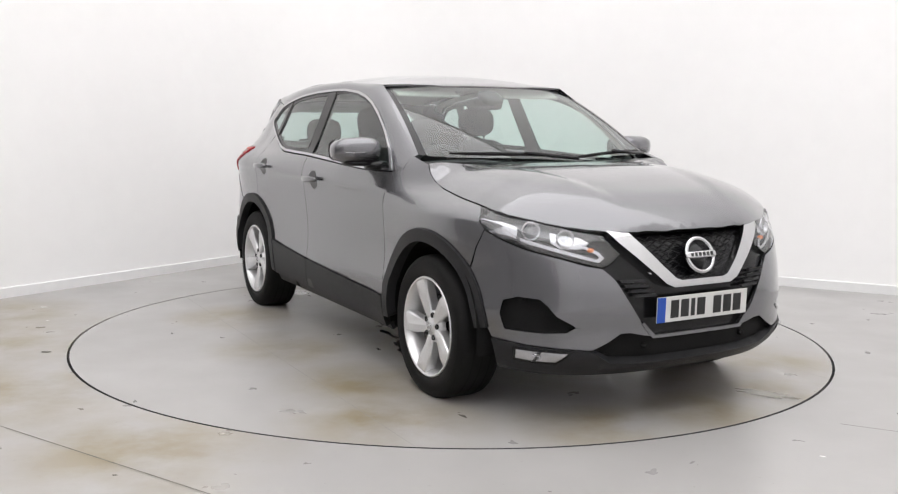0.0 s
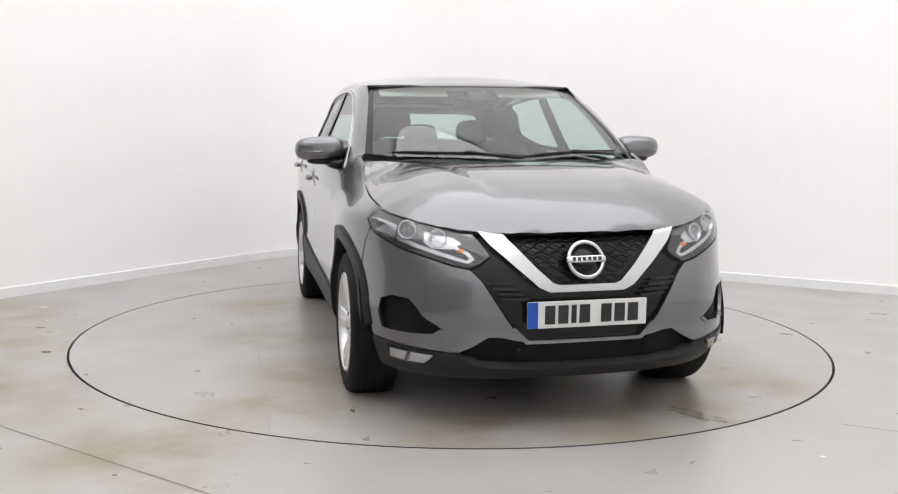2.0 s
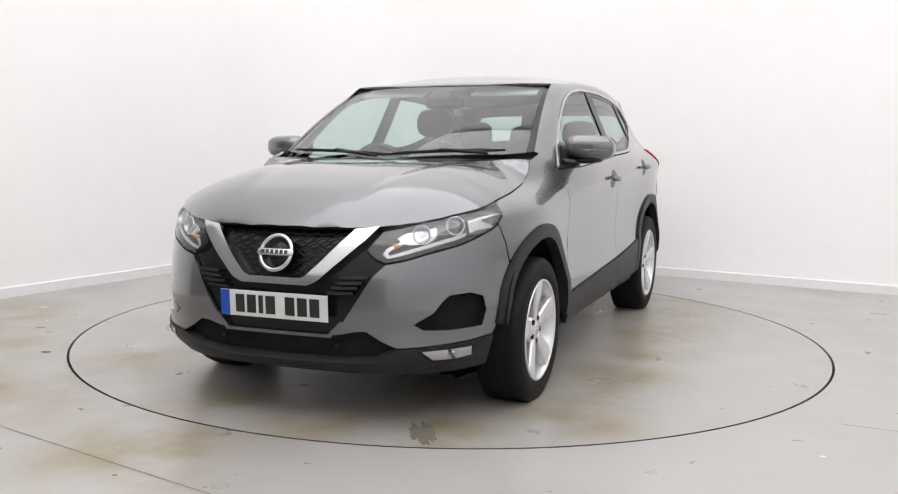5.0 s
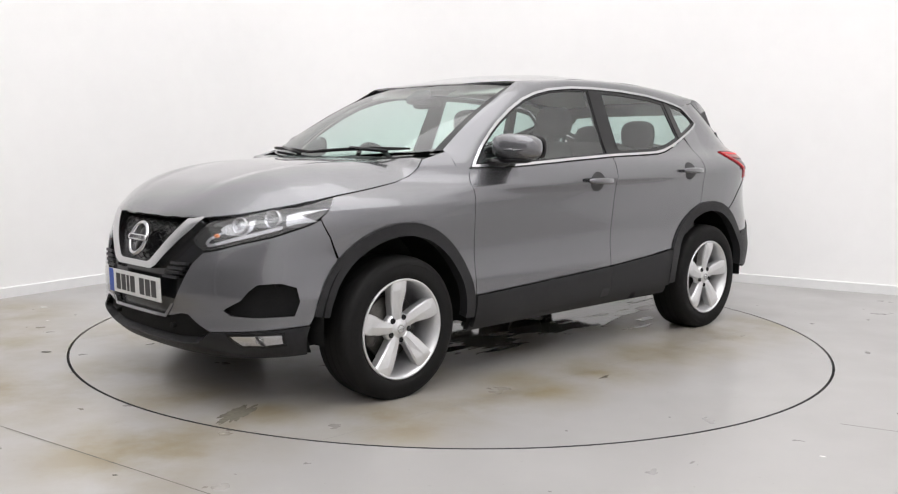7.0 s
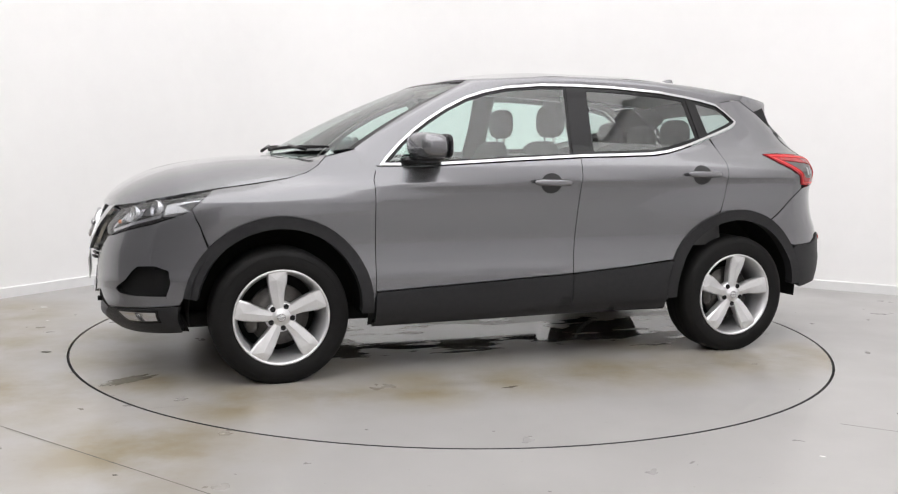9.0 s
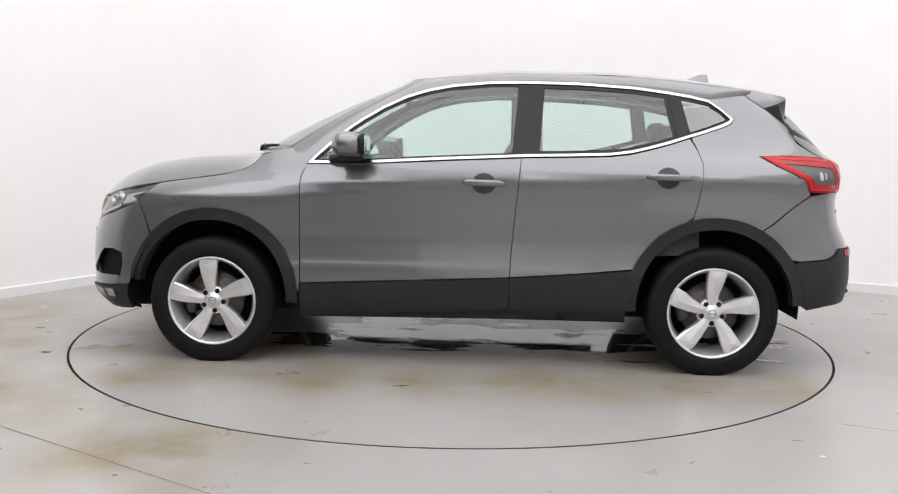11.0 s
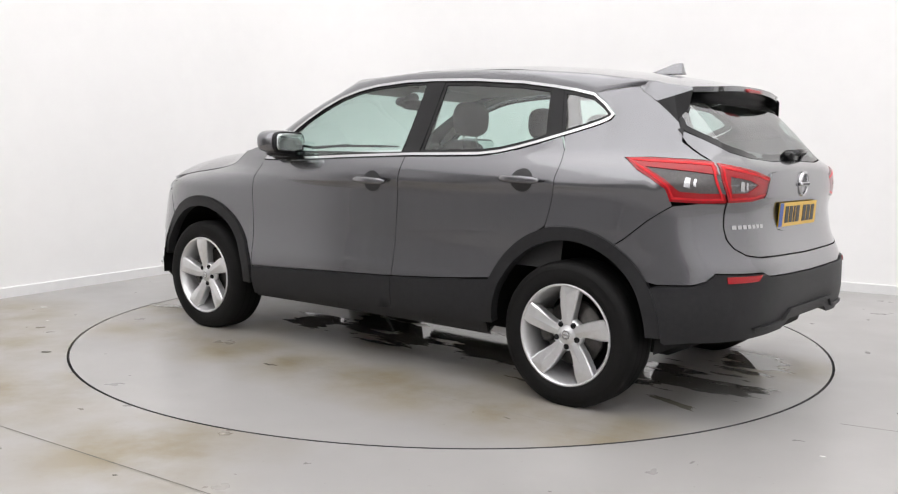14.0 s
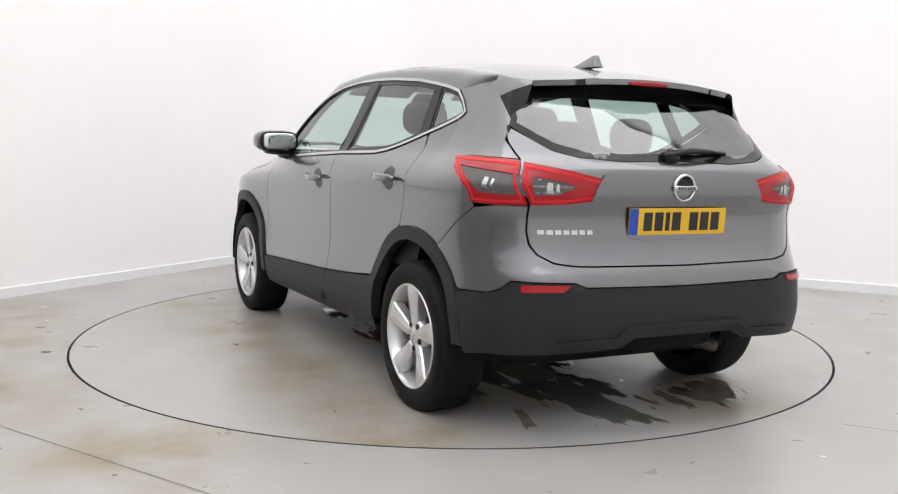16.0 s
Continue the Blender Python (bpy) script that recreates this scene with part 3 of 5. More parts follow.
def strip(curve_a, curve_b, across=4, bulge=0.0, mirror=False):
    """A skin between two space curves of equal count, swelling outwards by bulge."""
    bm = bmesh.new()
    rows = []
    for a, b in zip(curve_a, curve_b):
        a, b = Vector(a), Vector(b)
        out = Vector((0, 0.7, 0.7))
        rows.append([bm.verts.new(a.lerp(b, j / across) + out * (bulge * 4 * (j / across) * (1 - j / across))) for j in range(across + 1)])
    for p, q in zip(rows, rows[1:]):
        for j in range(across):
            bm.faces.new((p[j], p[j + 1], q[j + 1], q[j]))
    if mirror:
        for v in bm.verts:
            v.co.y = -v.co.y
    bmesh.ops.recalc_face_normals(bm, faces=bm.faces[:])
    return bm


def tube(points, radius, n=10, flat=1.0, taper=None):
    """A round bar along points."""
    bm = bmesh.new()
    rings = []
    pts = [Vector(p) for p in points]
    for i, p in enumerate(pts):
        d = (pts[min(i + 1, len(pts) - 1)] - pts[max(i - 1, 0)]).normalized()
        u = d.cross(Vector((0, 0, 1)))
        if u.length < 1e-3:
            u = d.cross(Vector((0, 1, 0)))
        u.normalize()
        w = u.cross(d)
        r = radius * (taper[i] if taper else 1)
        rings.append([bm.verts.new(p + u * (r * math.cos(2 * math.pi * k / n)) + w * (r * flat * math.sin(2 * math.pi * k / n))) for k in range(n)])
    for p, q in zip(rings, rings[1:]):
        for k in range(n):
            bm.faces.new((p[k], p[(k + 1) % n], q[(k + 1) % n], q[k]))
    bm.faces.new(rings[0][::-1])
    bm.faces.new(rings[-1])
    bmesh.ops.recalc_face_normals(bm, faces=bm.faces[:])
    return bm


def soft_box(sx, sy, sz, power=4.0, n=20, shape=None):
    """A rounded block (superellipsoid) centred on the origin; shape(v) may bend it."""
    bm = bmesh.new()
    bmesh.ops.create_uvsphere(bm, u_segments=n, v_segments=n // 2 + 2, radius=1)
    for v in bm.verts:
        c = v.co
        k = (abs(c.x) ** power + abs(c.y) ** power + abs(c.z) ** power) ** (-1 / power)
        v.co = Vector((c.x * k * sx / 2, c.y * k * sy / 2, c.z * k * sz / 2))
        if shape:
            v.co = shape(v.co)
    return bm


def moved(bm, m):
    bmesh.ops.transform(bm, matrix=m, verts=bm.verts[:])
    return bm


def plate_slab(poly, depth, m, bevel=0.0):
    """A flat outline in x-z, given a thickness along y and then moved by m."""
    bm = bmesh.new()
    f = bm.faces.new([bm.verts.new((p[0], 0, p[1])) for p in poly])
    r = bmesh.ops.extrude_face_region(bm, geom=[f])
    for v in r["geom"]:
        if isinstance(v, bmesh.types.BMVert):
            v.co.y += depth
    bmesh.ops.recalc_face_normals(bm, faces=bm.faces[:])
    if bevel:
        bmesh.ops.bevel(bm, geom=bm.edges[:], offset=bevel, segments=2, affect="EDGES", profile=0.5)
    return moved(bm, m)


# ------------------------------------------------------------ the car
car = tagged(new("car"), "grey metallic five-door crossover car with black cladding on a turntable", "car")
WHEEL_X, WHEEL_Z, ARCH_R, ARCH_IN = 1.323, 0.331, 0.463, 0.402
ARCH_Z = 0.344


def arc(cx, r, a0, a1, n=14, place=S):
    """Points round a wheel arch; degrees from the car's front, counted upwards."""
    return [place(cx + r * math.cos(radians(a0 + (a1 - a0) * i / n)), ARCH_Z + r * math.sin(radians(a0 + (a1 - a0) * i / n))) for i in range(n + 1)]


G = 0.002
SIDES = ((False, "left"), (True, "right"))

# inner shell that shows as a dark line in the panel gaps


def inner_shell():
    """The dark body behind the panels, open round the wheels, below the windows."""
    bm = bmesh.new()
    zs = [0.24, 0.34, 0.44, 0.54, 0.64, 0.74, 0.82, 0.9, 0.98, 1.04]
    n = 150
    for sign in (1, -1):
        cols = []
        for i in range(n + 1):
            s = S3 * i / n
            col = []
            for z in zs:
                zz = min(z, 0.80) if s < S1 * 0.75 else min(z, 0.885 if s < S1 * 1.0 else (0.95 if s < S1 + 0.25 else 1.04))
                if s > S2 + 0.45:
                    zz = max(zz, 0.43)   # the bumper hides all below at the tail
                v = shell(s, zz)
                col.append(bm.verts.new((v.x * 0.988, sign * max(v.y - 0.022, 0), zz)))
            cols.append(col)
        for p, q in zip(cols, cols[1:]):
            for j in range(len(zs) - 1):
                c = (p[j].co + q[j + 1].co) / 2
                if any(math.hypot(c.x - wx, c.z - ARCH_Z) < ARCH_R - 0.005 for wx in (WHEEL_X, -WHEEL_X)) and abs(c.y) > 0.6:
                    continue
                try:
                    bm.faces.new((p[j], q[j], q[j + 1], p[j + 1]))
                except ValueError:
                    pass
    bmesh.ops.remove_doubles(bm, verts=bm.verts[:], dist=0.0005)
    bmesh.ops.recalc_face_normals(bm, faces=bm.faces[:])
    return bm


part("inner_body", inner_shell(), UNDER, car, "dark inner body behind the panels")
part("floor_pan", box(-1.72, -0.62, 0.23, 1.9, 0.62, 0.31, 0.02), UNDER, car)

# bonnet
bonnet_half = [(2.132, 0.0)] + [(x, RIM_Y(x)) for x in (2.128, 2.122, 2.113, 2.1, 2.078, 2.04, 1.99, 1.93, 1.862, 1.8, 1.74, 1.68)] + SHUT_XY + [(1.06, 0.7), (1.13, 0.5), (1.205, 0.25), (1.23, 0.0)]
bonnet_poly = bonnet_half + [(x, -y) for x, y in bonnet_half[-2:0:-1]]
bonnet = part("bonnet", panel(inset(bonnet_poly, G), skin_bonnet, 0.002, 0.016, 0.045), PAINT, car)
cowl_y = np.linspace(-0.74, 0.74, 31)
part("cowl", strip([(1.25 - 0.2 * (abs(y) / 0.75) ** 2, y, 1.078) for y in cowl_y], [(1.2 - 0.2 * (abs(y) / 0.75) ** 2, y, 1.1) for y in cowl_y], 2), GLOSS_BLACK, car, "black plastic cowl below the windscreen")

# windscreen and roof
screen = [(-1, 0), (1, 0), (1, 1), (-1, 1)]
part("windscreen", panel(screen, skin_screen, 0, 0.004, 0.05, scale=(0.66, 0.8)), GLASS, car, "green-tinted windscreen").visible_shadow = False
band = [(-1, 0.982), (1, 0.982), (1, 1.006), (-1, 1.006)]
part("screen_band", panel(band, skin_screen, 0.0015, 0.0, 0.05, scale=(0.66, 0.8)), GLOSS_BLACK, car, "black band along the windscreen top")
for sg in (1, -1):
    edge_band = [(sg * 1.0, 0), (sg * 1.0, 1), (sg * 0.965, 1), (sg * 0.955, 0)]
    part("screen_edge", panel(edge_band, skin_screen, 0.0015, 0.0, 0.05, scale=(0.66, 0.8)), GLOSS_BLACK, car)
xs_roof = [0.335, 0.2, 0.0, -0.3, -0.6, -0.9, -1.2, -1.45, -1.6]
roof_poly = [(x - (0.07 if i == 0 else 0), roof_edge(x)) for i, x in enumerate(xs_roof)]
roof_poly = [(0.345, 0), (0.335, 0.3)] + roof_poly + [(-1.63, 0.3), (-1.64, 0)]
roof_poly = roof_poly + [(x, -y) for x, y in roof_poly[-2:0:-1]]
part("roof", panel(roof_poly, skin_roof, 0.002, 0.01, 0.06), PAINT, car)
part("headliner", panel(inset(roof_poly, 0.02), skin_roof, -0.035, 0.0, 0.08), LINER, car, "pale cloth headliner")

# the daylight opening: outline of the bright window trim
DLO = [(0.815, 1.05), (0.78, 1.09), (0.693, 1.174), (0.62, 1.235), (0.547, 1.287), (0.43, 1.358), (0.307, 1.417), (0.19, 1.454), (0.061, 1.48), (-0.154, 1.5), (-0.355, 1.503), (-0.608, 1.499),
       (-0.905, 1.481), (-1.08, 1.459), (-1.2, 1.44), (-1.297, 1.418), (-1.36, 1.375), (-1.425, 1.317), (-1.412, 1.296), (-1.37, 1.275), (-1.196, 1.217), (-1.08, 1.18), (-0.972, 1.15), (-0.88, 1.128), (-0.773, 1.114),
       (-0.55, 1.106), (-0.336, 1.1), (0.1, 1.078), (0.547, 1.052)]
dlo = [S(x, z) for x, z in DLO]
dlo_in = inset(dlo, 0.013)
for mir, _ in SIDES:
    part("window_trim", panel(dlo, skin_front, 0.006, 0.012, 0.03, holes=[dlo_in], mirror=mir), CHROME, car, "bright chrome window trim")
    # A pillar and roof rail: between the window trim and the screen and roof
    low_curve, high_curve = [], []
    for x, z in [(0.9, 1.05)] + DLO[:16] + [(-1.36, 1.433), (-1.45, 1.445), (-1.53, 1.451), (-1.585, 1.449)]:
        low_curve.append(shell(*S(x, z + 0.001)))
        if x > 0.25:
            t = min(max((x + 0.09 - 0.256) / (0.918 - 0.256), 0), 1.0)
            high_curve.append(skin_screen((1.0, 1 - t)) + Vector((0, 0.0, 0.002)))
        else:
            xr = max(x + 0.075 * smooth((x + 0.2) / 0.45), -1.62)
            high_curve.append(skin_roof((xr, roof_edge(xr))) + Vector((0, 0, 0.002)))
    part("roof_rail", strip(low_curve, high_curve, 6, 0.014, mir), PAINT, car)
    # glass and pillars behind the trim
    lines = {"b_front": ((-0.262, 1.0), (-0.315, 1.6)), "b_rear": ((-0.375, 1.0), (-0.42, 1.6)), "c_front": ((-1.16, 1.0), (-1.06, 1.6)), "c_rear": ((-1.235, 1.0), (-1.095, 1.6))}
    ln = {k: (S(*a), S(*b)) for k, (a, b) in lines.items()}
    pane = lambda poly: panel(poly, skin_front, -0.006, 0.004, 0.06, mirror=mir)
    fr, rest = clip(dlo_in, *ln["b_front"]), clip(dlo_in, *ln["b_front"][::-1])
    bp, rest = clip(rest, *ln["b_rear"]), clip(rest, *ln["b_rear"][::-1])
    rr, rest = clip(rest, *ln["c_front"]), clip(rest, *ln["c_front"][::-1])
    cp, qq = clip(rest, *ln["c_rear"]), clip(rest, *ln["c_rear"][::-1])
    panes = dict(fr=fr, bp=bp, rr=rr, cp=cp, qq=qq)
    for key, nm, mt, lb in (("fr", "front_door_window", GLASS, "green-tinted side window"), ("rr", "rear_door_window", GLASS, "green-tinted rear side window"), ("qq", "quarter_window", GLASS_DARK, "tinted quarter window")):
        ob = part(nm, pane(panes[key]), mt, car, lb)
        ob.visible_shadow = False
        if key != "fr":
            part("window_seal", panel(panes[key], skin_front, -0.003, 0.008, 0.04, holes=[inset(panes[key], 0.016 if key == "qq" else 0.02)], mirror=mir), GLOSS_BLACK, ob)
        else:
            part("window_seal", panel(panes[key], skin_front, -0.003, 0.008, 0.04, holes=[inset(panes[key], 0.012)], mirror=mir), GLOSS_BLACK, ob)
    part("b_pillar", panel(bp, skin_front, 0.0, 0.02, 0.05, mirror=mir), GLOSS_BLACK, car, "gloss black door pillar")
    part("c_pillar", panel(cp, skin_front, 0.0, 0.02, 0.05, mirror=mir), GLOSS_BLACK, car, "gloss black window divider")

# flanks
DOOR_F = [(0.835, 1.02), (0.85, 0.98), (0.85, 0.7), (0.847, 0.418)]
B_LINE = [(-0.31, 1.095), (-0.298, 0.95), (-0.278, 0.736), (-0.268, 0.6), (-0.262, 0.472)]
REAR_CUT = [(-1.19, 1.212), (-1.228, 1.15), (-1.247, 1.08), (-1.24, 0.98), (-1.222, 0.88), (-1.2, 0.803)]
BELT_F = [(0.547, 1.048), (0.1, 1.074)]
BELT_R = [(-0.336, 1.097), (-0.55, 1.102), (-0.773, 1.11), (-0.88, 1.124), (-0.972, 1.146), (-1.08, 1.176)]
HATCH = [(0.706, 1.122), (0.694, 1.2)]   # edge of the tailgate, y and height
HATCH_TOP = [(-1.715, 1.29), (-1.6, 1.38), (-1.517, 1.434)]   # and above, x and height
ARCH_RF = arc(-WHEEL_X, ARCH_R, 74, 27, 10)
for mir, side in SIDES:
    fender = [S(*p) for p in SHUT] + [S(1.0, 1.112), S(0.925, 1.132), S(0.87, 1.1), S(0.822, 1.047)] + [S(*p) for p in DOOR_F] + arc(WHEEL_X, ARCH_R, 180, 43, 20) + [S(1.70, 0.76), S(1.735, 0.84)]
    part("front_wing", panel(inset(fender, G), skin_front, 0, 0.014, 0.04, mirror=mir), PAINT, car)
    fd = [S(0.835, 1.046)] + [S(*p) for p in DOOR_F] + [S(0.3, 0.444), S(-0.262, 0.472)] + [S(*p) for p in B_LINE[::-1]] + [S(*p) for p in BELT_F[::-1]]
    door = part("front_door", panel(inset(fd, G), skin_front, 0, 0.014, 0.04, mirror=mir), PAINT, car)
    rd = [S(*p) for p in B_LINE] + [S(-0.6, 0.498), S(-0.905, 0.53)] + ARCH_RF[::-1][:-1] + [S(*p) for p in REAR_CUT[::-1]] + [S(*p) for p in BELT_R[::-1]]
    door2 = part("rear_door", panel(inset(rd, G), skin_front, 0, 0.014, 0.04, mirror=mir), PAINT, car)
    # rear quarter up to the roof, round to the tailgate
    edge = [S3 - R(*p)[0] for p in HATCH]
    qp = [S(*p) for p in REAR_CUT[1:]] + arc(-WHEEL_X, ARCH_R, 74, 120, 8) + [S(*p) for p in ((-1.60, 0.775), (-1.70, 0.86), (-1.80, 0.928), (-1.775, 1.0), (-1.70, 1.045), (-1.62, 1.082), (-1.538, 1.127), (-1.66, 1.132), (-1.80, 1.128), (-1.88, 1.125))]
    qp += [(s, p[1]) for s, p in zip(edge, HATCH)] + [S(*p) for p in HATCH_TOP]
    qp += [S(*p) for p in ((-1.5, 1.449), (-1.45, 1.444), (-1.36, 1.432), (-1.299, 1.421), (-1.364, 1.377), (-1.429, 1.317), (-1.415, 1.293), (-1.37, 1.272), (-1.205, 1.217))]
    part("rear_quarter", panel(inset(qp, 0.001), skin_front, 0, 0.014, 0.04, mirror=mir), PAINT, car)
    # cladding of the doors and the sill
    cf = [S(0.847, 0.415), S(0.3, 0.441), S(-0.262, 0.469), S(-0.262, 0.30), S(0.3, 0.275), S(0.85, 0.252)]
    part("door_cladding", panel(inset(cf, G), skin_front, 0.010, 0.03, 0.05, mirror=mir), CLAD, door, "black plastic door cladding")
    cr = [S(-0.262, 0.469), S(-0.6, 0.495), S(-0.895, 0.522), S(-0.862, 0.40), S(-0.87, 0.30), S(-0.262, 0.302)]
    part("door_cladding", panel(inset(cr, G), skin_front, 0.010, 0.03, 0.05, mirror=mir), CLAD, door2, "black plastic door cladding")
    sill = [S(0.855, 0.252), S(0.3, 0.273), S(-0.262, 0.298), S(-0.868, 0.298), S(-0.87, 0.245), S(0.855, 0.225)]
    part("sill", panel(sill, skin_front, -0.01, 0.05, 0.05, mirror=mir), CLAD, car, "black plastic sill")
    # wheel arch trims and liners
    for wx, a0, a1 in ((WHEEL_X, 9, 184), (-WHEEL_X, -4, 178)):
        outer, inner = arc(wx, ARCH_R, a0, a1, 26), arc(wx, ARCH_IN, a0, a1, 26)
        part("arch_trim", panel(outer + inner[::-1], skin_front, 0.013, 0.05, 0.035, mirror=mir), CLAD, car, "black plastic wheel arch trim")
        liner = bmesh.new()
        n = 24
        for i in range(n):
            v = []
            for k in (i, i + 1):
                a = radians(-8 + 196 * k / n)
                v += [(wx + 0.44 * math.cos(a), ARCH_Z + 0.44 * math.sin(a))]
            sg = -1 if mir else 1
            q = [liner.verts.new((v[0][0], sg * 0.875, v[0][1])), liner.verts.new((v[1][0], sg * 0.875, v[1][1])), liner.verts.new((v[1][0], sg * 0.55, v[1][1])), liner.verts.new((v[0][0], sg * 0.55, v[0][1]))]
            liner.faces.new(q)
            liner.faces.new([liner.verts.new((wx, sg * 0.55, ARCH_Z)), liner.verts.new((v[0][0], sg * 0.55, v[0][1])), liner.verts.new((v[1][0], sg * 0.55, v[1][1]))])
        part("arch_liner", liner, UNDER, car)
    # door handles, each over a flat dark disc that paints its bowl's shade
    sg = -1 if mir else 1
    for d, hx, hz in ((door, -0.118, 0.965), (door2, -1.065, 1.01)):
        y = half_width(hx, hz)
        bowl = rounded([S(hx + 0.062 * math.cos(a), hz - 0.004 + 0.055 * math.sin(a)) for a in np.linspace(0, 2 * math.pi, 17)[:-1]], 1)
        part("handle_bowl_shade", panel(bowl, skin_front, 0.0012, 0.001, 0.02, mirror=mir), DARK_AND_BOWL_SHADE, d, "flat dark disc painting the shade of the hollow behind the handle")
        hb = soft_box(0.225, 0.034, 0.036, 3.2, 20, lambda c: Vector((c.x, c.y + 0.03 - 0.9 * c.x * c.x, c.z + 0.02 * c.x)))
        part("handle", moved(hb, Matrix.Translation((hx, sg * (y + 0.004), hz)) @ Matrix.Diagonal((1, sg, 1, 1))), PAINT, d, "body-coloured door handle")

# mirrors
for mir, side in SIDES:
    sg = -1 if mir else 1
    mirror_ob = new("door_mirror")
    mirror_ob.parent = car
    flip = Matrix.Diagonal((1, sg, 1, 1))
    bend = lambda c: Vector((c.x - 0.22 * (c.y + 0.02) * smooth(c.x / 0.1) * 0.6, c.y, c.z * (1 - 0.5 * c.y) + 0.06 * c.x + 0.1 * abs(c.y) * c.z))
    cap = moved(soft_box(0.18, 0.265, 0.135, 3.0, 28, bend), Matrix.Translation((0.585, 0.93, 1.152)))
    part("mirror_cap", moved(cap, flip), PAINT, mirror_ob, "grey painted mirror cap")
    shoe = moved(soft_box(0.14, 0.2, 0.034, 3, 20, lambda c: Vector((c.x, c.y, c.z + 0.12 * (c.y + 0.1) ** 2))), Matrix.Translation((0.58, 0.9, 1.084)))
    part("mirror_base", moved(shoe, flip), GLOSS_BLACK, mirror_ob, "black mirror base")
    foot = moved(soft_box(0.13, 0.12, 0.05, 3, 16), Matrix.Translation((0.64, 0.835, 1.075)))
    part("mirror_foot", moved(foot, flip), GLOSS_BLACK, mirror_ob)
    face = moved(soft_box(0.012, 0.2, 0.098, 5, 20), Matrix.Translation((0.488, 0.93, 1.152)))
    part("mirror_glass", moved(face, flip), MIRROR, mirror_ob, "mirror glass")
    rimb = moved(soft_box(0.03, 0.238, 0.122, 4, 20), Matrix.Translation((0.504, 0.93, 1.152)))
    part("mirror_rim", moved(rimb, flip), GLOSS_BLACK, mirror_ob)
    blink = moved(soft_box(0.05, 0.12, 0.014, 3, 14, lambda c: Vector((c.x - 1.6 * c.y * c.y - 0.25 * c.y, c.y, c.z))), Matrix.Translation((0.662, 0.965, 1.14)))
    part("indicator", moved(blink, flip), LENS, mirror_ob, "clear indicator strip")

# ------------------------------------------------------------ nose
PAINT_EDGE = [(0.475, 0.69), (0.43, 0.645), (0.38, 0.563), (0.304, 0.448), (0.25, 0.392)]
RECESS = [(0.80, 0.545), (0.765, 0.565), (0.705, 0.56), (0.68, 0.53), (0.655, 0.49), (0.60, 0.455), (0.58, 0.437), (0.62, 0.422), (0.70, 0.416), (0.80, 0.422), (0.812, 0.485)]
bumper = new("front_bumper")
bumper.parent = car
